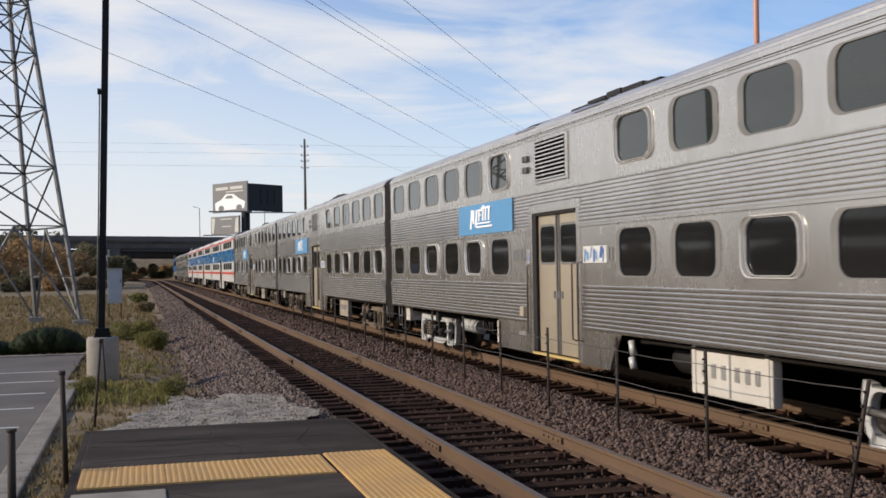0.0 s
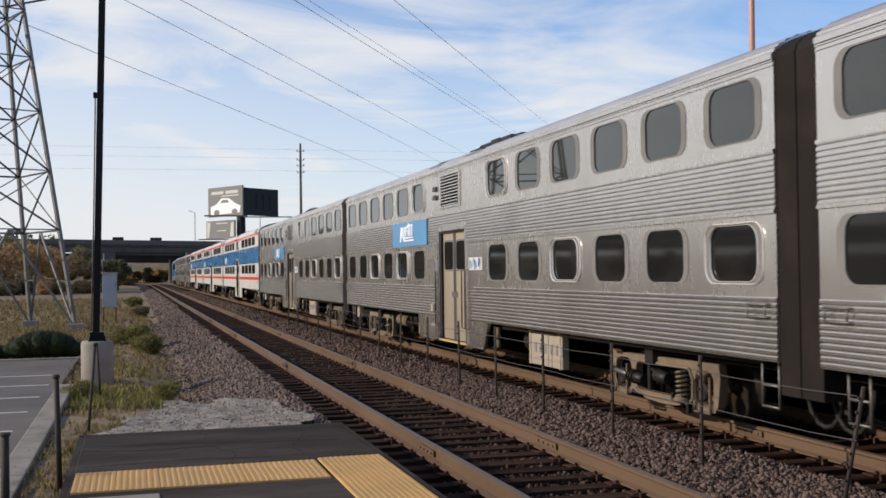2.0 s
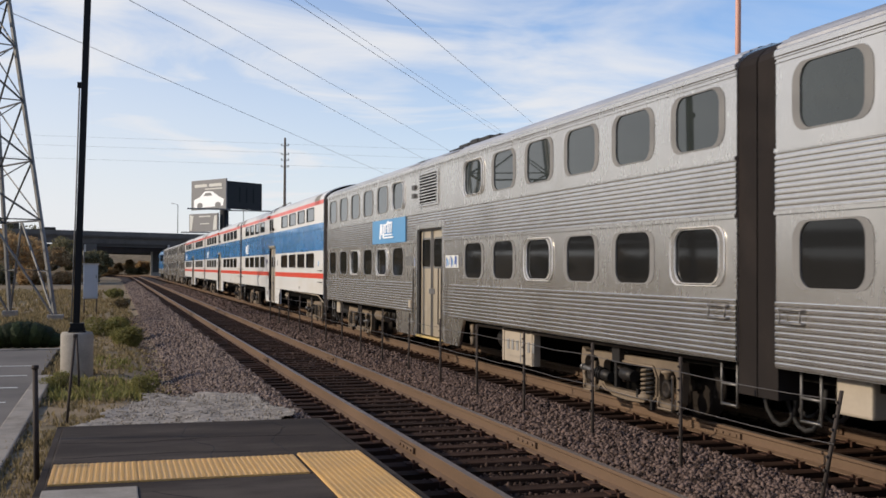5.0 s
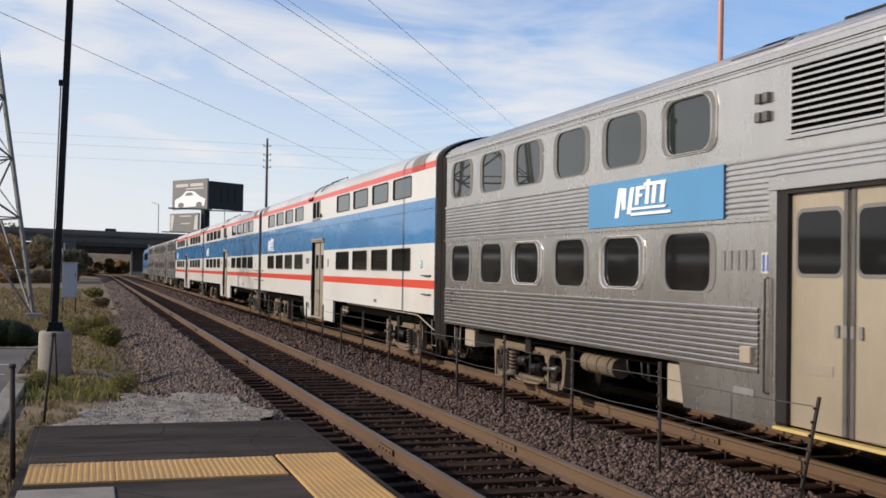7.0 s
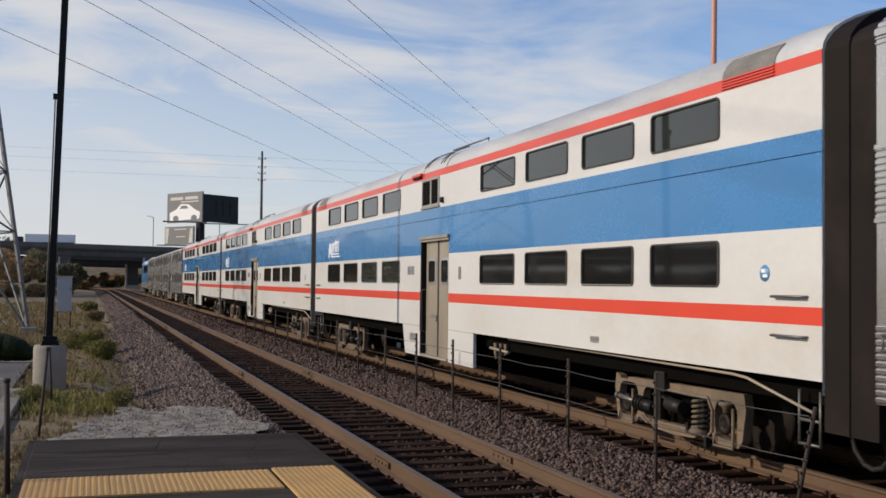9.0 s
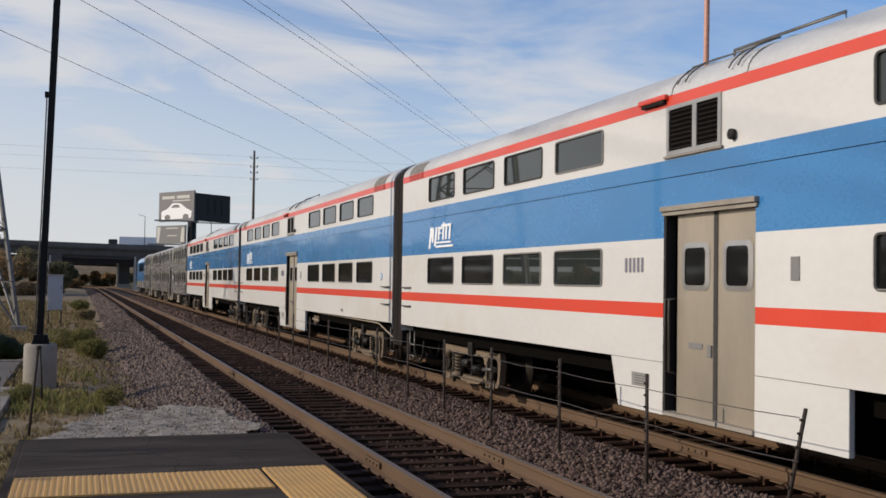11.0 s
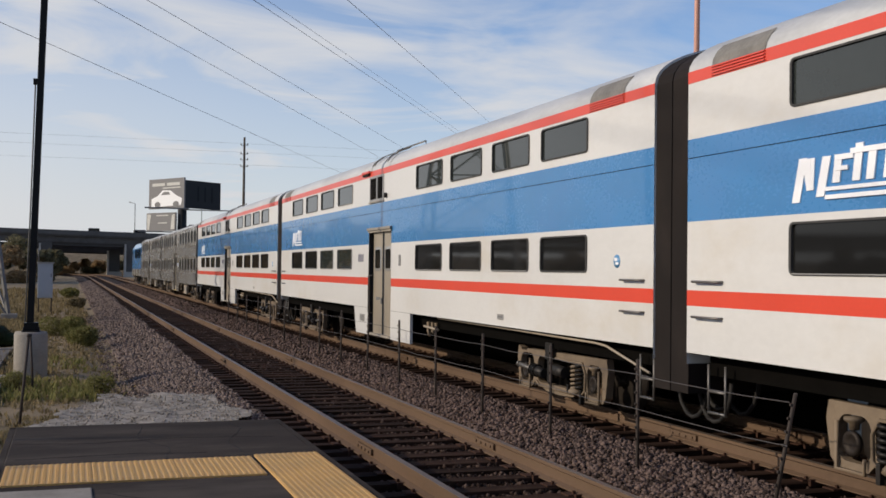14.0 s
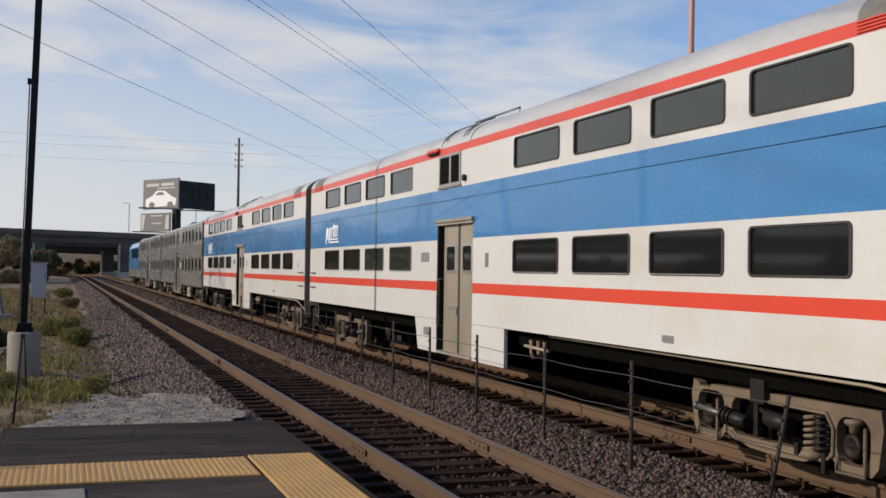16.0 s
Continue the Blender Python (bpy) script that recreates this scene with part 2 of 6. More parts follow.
TACTILE = material("yellow_tactile_tile", (0.58, 0.34, 0.11), 0.6, 0, 0.10, 3, 60, dirt=(0.45, 0.29, 0.11), dirt_amount=0.5)
CONCRETE = material("weathered_concrete", (0.29, 0.262, 0.225), 0.9, 0, 0.22, 2.5, 40, 0.006, dirt=(0.17, 0.148, 0.12), dirt_amount=0.75, spec=0.1)
PALE_CONCRETE = material("pale_broken_concrete", (0.28, 0.25, 0.215), 0.95, 0, 0.5, 6, 80, 0.012, dirt=(0.13, 0.11, 0.088), dirt_amount=0.85, spec=0.08, per_island=0.25)
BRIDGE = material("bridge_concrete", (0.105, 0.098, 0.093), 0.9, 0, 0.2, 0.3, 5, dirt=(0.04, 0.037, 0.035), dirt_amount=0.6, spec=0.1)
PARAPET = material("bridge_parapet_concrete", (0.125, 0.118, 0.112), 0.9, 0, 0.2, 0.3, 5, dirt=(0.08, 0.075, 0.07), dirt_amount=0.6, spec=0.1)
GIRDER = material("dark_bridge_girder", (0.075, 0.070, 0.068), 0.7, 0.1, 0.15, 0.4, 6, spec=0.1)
# Pale copy of the bridge concrete for sunlit pier edges; footings share it.
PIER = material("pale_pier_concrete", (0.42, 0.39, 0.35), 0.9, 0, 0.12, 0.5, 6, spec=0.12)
POLE_BLACK = material("black_painted_steel", (0.012, 0.012, 0.013), 0.45, 0.2, 0.2, 2, 40, spec=0.12)
GALV = material("galvanised_lattice_steel", (0.16, 0.155, 0.15), 0.6, 0.3, 0.18, 1.5, 20)
RUST_POST = material("dark_rusty_post", (0.045, 0.034, 0.028), 0.75, 0.3, 0.3, 5, 50)
WIRE = material("dull_fence_wire", (0.11, 0.10, 0.095), 0.6, 0.4, 0.1)
CABLE = material("grey_power_cable", (0.13, 0.13, 0.14), 0.6, 0.3, 0.1)
ORANGE_POLE = material("orange_painted_pole", (0.52, 0.25, 0.175), 0.5, 0, 0.1, 1, 20)
CABINET = material("grey_signal_cabinet_paint", (0.40, 0.42, 0.45), 0.5, 0.2, 0.08, 1.5, 20)
PANEL_GREY = material("grey_billboard_print", (0.17, 0.165, 0.165), 0.6, 0, 0.12, 0.3, 3)
PANEL_WHITE = material("white_billboard_print", (0.82, 0.82, 0.82), 0.5, 0, 0.05)
PANEL_BACK = material("black_billboard_back", (0.014, 0.014, 0.015), 0.7, 0.2, 0.2)
GROUND = material("dry_grassy_earth", (0.22, 0.168, 0.108), 0.95, 0, 0.35, 0.5, 18, 0.03, dirt=(0.14, 0.117, 0.058), dirt_amount=0.75, spec=0.08)
GRASS = material("dry_green_grass", (0.19, 0.152, 0.078), 0.8, 0, 0.2, 2, 20, per_island=0.4, hue=(0.34, 0.26, 0.145), spec=0.08, leaf=0.4)
WEED = material("green_weed_leaf", (0.155, 0.16, 0.052), 0.7, 0, 0.2, 3, 20, per_island=0.35, hue=(0.27, 0.23, 0.09), spec=0.1, leaf=0.4)
HEDGE = material("clipped_hedge_leaf", (0.020, 0.028, 0.010), 0.7, 0, 0.2, 3, 20, per_island=0.45, spec=0.12)
LEAF_GREEN = material("dull_green_leaf", (0.15, 0.145, 0.085), 0.75, 0, 0.2, 1, 10, per_island=0.45, hue=(0.20, 0.16, 0.085), spec=0.1, leaf=0.4)
LEAF_AUTUMN = material("orange_autumn_leaf", (0.42, 0.26, 0.125), 0.75, 0, 0.2, 1, 10, per_island=0.45, hue=(0.32, 0.23, 0.12), spec=0.1, leaf=0.4)
BARK = material("grey_brown_bark", (0.09, 0.07, 0.055), 0.9, 0, 0.3, 6, 40, 0.01)
LINE = material("worn_white_line", (0.55, 0.54, 0.5), 0.8, 0, 0.2, 5, 40)


# ---- helpers for building ----
def part(name, bm, mat, parent=None, label=""):
    """Link a bmesh as one mesh object under a thing or part."""
    me = bpy.data.meshes.new(name)
    bm.normal_update()
    bm.to_mesh(me)
    bm.free()
    for m in (mat if isinstance(mat, (list, tuple)) else [mat]):
        me.materials.append(m)
    ob = new(name, me)
    if parent is not None:
        ob.parent = parent
    if label:
        ob["label"] = label
    return ob


def thing(name, label, category, at=(0, 0, 0), group="", kind=""):
    ob = new(name)
    ob.empty_display_size = 0.2
    ob.location = at
    return tagged(ob, label, category, group, kind)


def box(bm, a, b, mi=0, bevel=0.0):
    vs = [bm.verts.new((x, y, z)) for x in (a[0], b[0]) for y in (a[1], b[1]) for z in (a[2], b[2])]
    fs = [bm.faces.new([vs[i] for i in q]) for q in ((0, 1, 3, 2), (4, 6, 7, 5), (0, 4, 5, 1), (2, 3, 7, 6), (0, 2, 6, 4), (1, 5, 7, 3))]
    for f in fs:
        f.material_index = mi
    if bevel:
        es = list({e for f in fs for e in f.edges})
        bmesh.ops.bevel(bm, geom=es, offset=bevel, segments=2, affect="EDGES", profile=0.6)
    return fs


def boxes(*items, bevel=0.0):
    bm = bmesh.new()
    for a, b in items:
        box(bm, [min(p, q) for p, q in zip(a, b)], [max(p, q) for p, q in zip(a, b)], 0, bevel)
    return bm


def rod(bm, a, b, r0, r1=None, n=8, cap=True):
    """A tapered round bar from a to b."""
    a, b = Vector(a), Vector(b)
    r1 = r0 if r1 is None else r1
    d = (b - a).normalized()
    s = d.orthogonal().normalized()
    c = d.cross(s)
    rings = []
    for p, r in ((a, r0), (b, r1)):
        rings.append([bm.verts.new(p + (s * math.cos(2 * math.pi * k / n) + c * math.sin(2 * math.pi * k / n)) * r) for k in range(n)])
    for k in range(n):
        f = bm.faces.new((rings[0][k], rings[0][(k + 1) % n], rings[1][(k + 1) % n], rings[1][k]))
        f.smooth = n > 5
    if cap:
        bm.faces.new(list(reversed(rings[0]))); bm.faces.new(rings[1])
    return bm


def tube(points, r, n=8):
    """A round bar swept along a line of points, in one piece."""
    bm = bmesh.new()
    pts = [Vector(p) for p in points]
    rings = []
    for k, p in enumerate(pts):
        d = (pts[min(k + 1, len(pts) - 1)] - pts[max(k - 1, 0)]).normalized()
        s = d.cross(Vector((0.31, 0.17, 0.93))).normalized()
        c = d.cross(s)
        rings.append([bm.verts.new(p + (s * math.cos(2 * math.pi * q / n) + c * math.sin(2 * math.pi * q / n)) * r) for q in range(n)])
    for a, b in zip(rings, rings[1:]):
        for q in range(n):
            f = bm.faces.new((a[q], a[(q + 1) % n], b[(q + 1) % n], b[q]))
            f.smooth = n > 4
    bm.faces.new(list(reversed(rings[0]))); bm.faces.new(rings[-1])
    return bm


def lathe(profile, n=24, axis="z"):
    """Turn (radius, height) pairs round an axis."""
    bm = bmesh.new()
    rings = []
    for r, z in profile:
        ring = []
        for k in range(n):
            a = 2 * math.pi * k / n
            p = (r * math.cos(a), r * math.sin(a), z)
            ring.append(bm.verts.new(p if axis == "z" else (p[2], p[0], p[1])))
        rings.append(ring)
    for q, w in zip(rings, rings[1:]):
        for k in range(n):
            f = bm.faces.new((q[k], q[(k + 1) % n], w[(k + 1) % n], w[k]))
            f.smooth = True
    bm.faces.new(list(reversed(rings[0]))); bm.faces.new(rings[-1])
    return bm


def extrude_profile(profile, y0, y1, close=False, smooth=False):
    """Sweep an (x, z) profile from y0 to y1."""
    bm = bmesh.new()
    a = [bm.verts.new((x, y0, z)) for x, z in profile]
    b = [bm.verts.new((x, y1, z)) for x, z in profile]
    m = len(profile)
    for k in range(m if close else m - 1):
        f = bm.faces.new((a[k], a[(k + 1) % m], b[(k + 1) % m], b[k]))
        f.smooth = smooth
    if close:
        bm.faces.new(a); bm.faces.new(list(reversed(b)))
    return bm


def sheet(name, verts, faces, mat, smooth=False):
    """A mesh object from numpy arrays of vertices and faces of equal size."""
    me = bpy.data.meshes.new(name)
    n, k = len(faces), faces.shape[1]
    me.vertices.add(len(verts)); me.loops.add(n * k); me.polygons.add(n)
    me.vertices.foreach_set("co", np.asarray(verts, np.float32).ravel())
    me.loops.foreach_set("vertex_index", np.asarray(faces, np.int32).ravel())
    me.polygons.foreach_set("loop_start", np.arange(0, n * k, k, dtype=np.int32))
    if smooth:
        me.polygons.foreach_set("use_smooth", np.ones(n, bool))
    me.update(calc_edges=True)
    me.materials.append(mat)
    return new(name, me)


# ---- ground, tracks, platform ----
NEAR_X, FAR_X = 4.10, 8.37          # track centre lines
G = 0.7525                           # half the distance of the rail heads
rng = np.random.default_rng(4)


def bend(y):
    """How far the tracks swing to the left by the distance y."""
    return 0.0 if y < 232 else (y - 232) ** 2 / 900.0


def height(x, y):
    """The lie of the land: track bed raised, verge lower, car park level."""
    xb = x + bend(y)
    bed = -0.235
    if xb < 2.55:
        bed = -0.235 - 0.34 * min(1, max(0, (2.55 - xb) / 1.5))
    if xb > 10.0:
        bed = -0.235 - 0.5 * min(1, (xb - 10.0) / 1.6)
    if 5.35 < xb < 7.0:
        bed += 0.08 * math.sin(math.pi * (xb - 5.35) / 1.65)
    if abs(xb - NEAR_X) < 1.3 or abs(xb - FAR_X) < 1.3:
        bed -= 0.03 if abs(xb - NEAR_X) < 0.7 else 0.055
    if x < 1.0:
        verge = -0.30 if y < 20 else -0.36 - 0.004 * min(40, y - 20)
        k = min(1, max(0, (1.0 - x) / 0.8))
        bed = bed * (1 - k) + verge * k
    return bed


def ground():
    xs = sorted({*np.round(np.arange(-14, 12.01, 0.25), 3), *(-600, -300, -150, -80, -50, -35, -26, -20, -17, 13, 15, 18, 24, 34, 50, 80, 150, 300, 600)})
    ys = [-60, -30, -15, -8, -4, *np.arange(0, 60, 0.5), *np.arange(60, 120, 2.5), *np.arange(120, 330, 10), 360, 420, 520, 700, 1000, 1500]
    verts = np.array([(x, y, height(x, y) + (0.02 * noise.noise((x * 1.3, y * 1.3, 0)) if abs(x) < 14 else 0)) for y in ys for x in xs])
    w = len(xs)
    faces = np.array([(j * w + i, j * w + i + 1, (j + 1) * w + i + 1, (j + 1) * w + i) for j in range(len(ys) - 1) for i in range(w - 1)])
    ob = sheet("ground", verts, faces, GROUND, True)
    ob.data.materials.append(BALLAST)
    ob.data.materials.append(TRACK_BED)
    mid = verts[faces].mean(axis=1)
    ob.data.polygons.foreach_set("material_index", np.array([2 if min(abs(x + bend(y) - NEAR_X), abs(x + bend(y) - FAR_X)) < 1.32 and y < 330 else 1 if 1.2 + 0.45 * noise.noise((x * 0.9, y * 0.5, 7)) < x + bend(y) < 11.5 and y < 330 else 0 for x, y, z in mid], np.int32))
    return tagged(ob, "dry grassy earth with a crushed stone track bed", "ground", kind="structure")


ground()


def track_line(y0, y1):
    ys, y = [], y0
    while y < y1:
        ys.append(y); y += 6.0 if y < 228 else 4.0
    return ys + [y1]


RAIL_PROFILE = [(-0.036, 0.0), (-0.036, -0.035), (-0.012, -0.05), (-0.010, -0.150), (-0.072, -0.172), (-0.072, -0.186),
                (0.072, -0.186), (0.072, -0.172), (0.010, -0.150), (0.012, -0.05), (0.036, -0.035), (0.036, 0.0)]


def rail(x, parent):
    bm = bmesh.new()
    prev = None
    ys = track_line(-25, 420)
    for y in ys:
        s = 2 * bend(y) ** 0.5 / 900 ** 0.5
        ring = [bm.verts.new((x - bend(y) + px * math.hypot(1, s), y, pz)) for px, pz in RAIL_PROFILE]
        if prev:
            m = len(ring)
            for k in range(m):
                f = bm.faces.new((prev[k], prev[(k + 1) % m], ring[(k + 1) % m], ring[k]))
                f.material_index = 1 if k == m - 1 else 0
        prev = ring
    bmesh.ops.recalc_face_normals(bm, faces=bm.faces)
    return part("rail", bm, [RAIL, RAIL_TOP], parent, "rust-brown steel rail with a polished head")


def track(cx, label, tie_from, tie_to):
    tr = thing("railway_track", label, "railway track", (0, 0, 0), "parallel tracks", "structure")
    rail(cx - G, tr); rail(cx + G, tr)
    # joint bars along the rails
    for y in (12.6, 25.3, 38.2, 51.0):
        for x in (cx - G, cx + G):
            bm = boxes(((x - 0.045, y - 0.32, -0.12), (x - 0.013, y + 0.32, -0.052)), bevel=0.006)
            for k in range(4):
                rod(bm, (x - 0.045, y - 0.24 + 0.16 * k, -0.087), (x - 0.062, y - 0.24 + 0.16 * k, -0.087), 0.017, n=6)
            part("joint_bar", bm, RAIL, tr)
    meshes = []
    for k in range(5):
        bm = boxes(((-1.3, -0.115, -0.18), (1.3, 0.115, 0)), bevel=0.012)
        for v in bm.verts:
            v.co += Vector((rng.uniform(-0.02, 0.02), rng.uniform(-0.008, 0.008), rng.uniform(-0.006, 0.004)))
        me = bpy.data.meshes.new("tie")
        bm.to_mesh(me); bm.free()
        me.materials.append(TIE)
        meshes.append(me)
    far = bmesh.new()
    plates = bmesh.new()
    y = -18.0
    k = 0
    while y < 330:
        dx, turn = rng.uniform(-0.06, 0.06), rng.uniform(-0.02, 0.02)
        if tie_from <= y <= tie_to:
            ob = new("tie", meshes[k % 5])
            ob.parent = tr
            ob.matrix_local = Matrix.Translation((cx + dx - bend(y), y, -0.192 + rng.uniform(-0.008, 0.003))) @ Matrix.Rotation(turn, 4, "Z")
        else:
            box(far, (cx - 1.3 + dx - bend(y), y - 0.115, -0.3), (cx + 1.3 + dx - bend(y), y + 0.115, -0.192))
        if y < 70:
            for x in (cx - G, cx + G):
                box(plates, (x - 0.18, y - 0.09, -0.194), (x + 0.18, y + 0.09, -0.180))
                for sx in (-0.095, 0.095):
                    box(plates, (x + sx - 0.014, y - 0.05, -0.182), (x + sx + 0.014, y - 0.02, -0.148))
            if k % 2 == 0:
                for x in (cx - G, cx + G):
                    box(plates, (x - 0.13, y - 0.16, -0.235), (x + 0.10, y - 0.12, -0.165))
        y += 0.52 + rng.uniform(-0.025, 0.025)
        k += 1
    tagged(part("far_tie", far, TIE, tr), kind="stuff")
    tagged(part("tie_plate", plates, TIE_PLATE, tr), kind="stuff")
    return tr


track(NEAR_X, "rusty railway track on dark wooden ties in crushed stone", 4, 128)
track(FAR_X, "railway track on wooden ties beyond a low wire fence", 4, 64)


def stones(name, mat, label, patches, seed, level=None, keep=None):
    """Broken stones as one mesh: patches of (x0, x1, y0, y1, count, size, lift)."""
    r = np.random.default_rng(seed)
    base = np.array([(-1, -1, -.8), (1, -1, -.7), (1, 1, -.8), (-1, 1, -.7), (-.7, -.6, .8), (.6, -.75, .7), (.75, .6, .85), (-.6, .7, .6)])
    quad = np.array([(0, 3, 2, 1), (4, 5, 6, 7), (0, 1, 5, 4), (1, 2, 6, 5), (2, 3, 7, 6), (3, 0, 4, 7)])
    vs = []
    for x0, x1, y0, y1, count, size, lift in patches:
        # more stones nearer the platform end
        y = y0 + (y1 - y0) * r.random(count) ** 1.35
        x = x0 + (x1 - x0) * r.random(count)
        if keep:
            ok = np.array([keep(a, b) for a, b in zip(x, y)])
            x, y = x[ok], y[ok]
            count = len(x)
        s = size * r.uniform(0.6, 1.35, count)
        z = np.array([height(a, b) if level is None else level for a, b in zip(x, y)]) + lift + r.uniform(-0.2, 0.7, count) * s
        q = r.normal(size=(count, 4)); q /= np.linalg.norm(q, axis=1)[:, None]
        a, b, c, d = q.T
        R = np.stack([1 - 2 * (c * c + d * d), 2 * (b * c - a * d), 2 * (b * d + a * c),
                      2 * (b * c + a * d), 1 - 2 * (b * b + d * d), 2 * (c * d - a * b),
                      2 * (b * d - a * c), 2 * (c * d + a * b), 1 - 2 * (b * b + c * c)], axis=1).reshape(-1, 3, 3)
        shape = base[None] * (s[:, None] * 0.5)[..., None] * r.uniform(0.55, 1.2, (count, 8, 3)) * r.uniform(0.6, 1.2, (count, 1, 3))
        vs.append(np.einsum("nij,nkj->nki", R, shape) + np.stack([x, y, z], axis=1)[:, None])
    v = np.concatenate(vs)
    n = len(v)
    faces = (quad[None] + 8 * np.arange(n)[:, None, None]).reshape(-1, 4)
    return tagged(sheet(name, v.reshape(-1, 3), faces, mat), label, "ballast", kind="stuff")


stones("ballast_stone", STONE, "grey-pink crushed ballast stones beside the tracks", [
    (1.35, 2.82, 13.5, 30, 18000, 0.052, 0.0), (2.7, 3.1, 17, 40, 700, 0.045, 0.0), (1.25, 2.95, 30, 75, 11000, 0.070, 0.0), (1.25, 2.95, 75, 170, 7000, 0.11, 0.0), (9.3, 10.3, 6, 40, 3000, 0.07, 0), (0.75, 1.5, 20, 60, 2600, 0.05, 0.0)], 11)
stones("middle_ballast_stone", MID_STONE, "rust-dusted reddish ballast stones between the two tracks", [
    (5.38, 7.02, 7, 24, 30000, 0.046, 0.0), (5.15, 7.3, 10, 24, 2500, 0.045, 0.0), (5.3, 7.1, 24, 60, 11000, 0.062, 0.0), (5.3, 7.1, 60, 140, 7000, 0.10, 0.0)], 13)
stones("track_stone", DARK_STONE, "oily dark crushed stones between the rails", [
    (3.40, 4.80, 6, 24, 13000, 0.040, 0.012), (3.40, 4.80, 24, 60, 5000, 0.055, 0.01), (7.65, 9.1, 6, 40, 5000, 0.05, 0.01), (2.45, 3.3, 6, 30, 3200, 0.045, 0.0), (2.8, 3.3, 30, 60, 1800, 0.06, 0.005), (4.9, 5.5, 6, 40, 3200, 0.044, 0.0), (6.95, 7.6, 6, 40, 3200, 0.044, 0.0)], 12)


def platform():
    pf = thing("platform", "low black asphalt station platform with yellow tactile edging", "platform", kind="structure")
    bm = boxes(((-0.56, -12, -0.35), (2.40, 13.45, 0.17)), bevel=0.02)
    part("deck", bm, ASPHALT, pf)
    # strips of smoother asphalt round the tactile paving
    part("kerb_board", boxes(((2.40, -12, -0.2), (2.46, 13.45, 0.165)), ((-0.62, -12, -0.3), (-0.56, 13.45, 0.16)), ((-0.62, 13.45, -0.3), (2.46, 13.5, 0.165))), ASPHALT, pf)
    def tile(x0, x1, y0, y1):
        bm = boxes(((x0 + 0.002, y0 + 0.002, 0.17), (x1 - 0.002, y1 - 0.002, 0.186)))
        nx, ny = round((x1 - x0) / 0.052), round((y1 - y0) / 0.052)
        for i in range(nx):
            for j in range(ny):
                cx, cy = x0 + (i + 0.5) * (x1 - x0) / nx, y0 + (j + 0.5) * (y1 - y0) / ny
                lo = [bm.verts.new((cx + 0.017 * a, cy + 0.017 * b, 0.186)) for a, b in ((-1, -1), (1, -1), (1, 1), (-1, 1))]
                hi = [bm.verts.new((cx + 0.011 * a, cy + 0.011 * b, 0.193)) for a, b in ((-1, -1), (1, -1), (1, 1), (-1, 1))]
                bm.faces.new(hi)
                for k in range(4):
                    bm.faces.new((lo[k], lo[(k + 1) % 4], hi[(k + 1) % 4], hi[k]))
        part("tactile_tile", bm, TACTILE, pf)
    for pts in ([(-0.5, 12.2), (0.3, 12.05), (1.1, 12.25), (2.38, 12.1)], [(0.9, 10.86), (1.0, 11.6), (0.7, 12.3), (0.85, 13.4)], [(1.7, 10.9), (1.62, 11.9), (1.9, 12.8), (1.8, 13.4)],
                [(-0.5, 11.2), (0.5, 11.32), (1.5, 11.2)], [(0.3, 9.4), (0.9, 8.8), (1.6, 8.6)]):
        r = random.Random(len(pts) + int(pts[0][0] * 10))
        line = []
        for (ax, ay), (bx, by) in zip(pts, pts[1:]):
            line += [(ax + (bx - ax) * k / 6 + r.uniform(-0.02, 0.02), ay + (by - ay) * k / 6 + r.uniform(-0.02, 0.02), 0.1688) for k in range(6)]
        part("tar_seam", tube(line, 0.0042, 4), TAR, pf)
    edges = [-0.53, 0.215, 0.96, 1.70]
    for a, b in zip(edges, edges[1:]):
        tile(a, b, 9.85, 10.80)
    y = 10.88
    for k in range(14):
        tile(1.74, 2.37, y - 0.95, y)
        y -= 0.95
    part("concrete_pad", boxes(((-0.56, 4.0, 0.165), (0.20, 9.62, 0.183)), bevel=0.012), CONCRETE, pf, "pale concrete pad set in the asphalt")
    return pf


platform()


# ---- the train ----
PITCH = 25.91
HALF = 1.60                       # half the coach width
U0, U1 = 0.40, 25.53              # body ends, from the rear coupling towards the front


def rounded(u0, u1, z0, z1, r, n=5):
    """Points round a rectangle with rounded corners, from the lower front corner on."""
    pts = []
    for cu, cz, a0 in ((u1 - r, z0 + r, -90), (u1 - r, z1 - r, 0), (u0 + r, z1 - r, 90), (u0 + r, z0 + r, 180)):
        for k in range(n + 1):
            a = radians(a0 + 90 * k / n)
            pts.append((cu + r * math.cos(a), cz + r * math.sin(a)))
    return pts


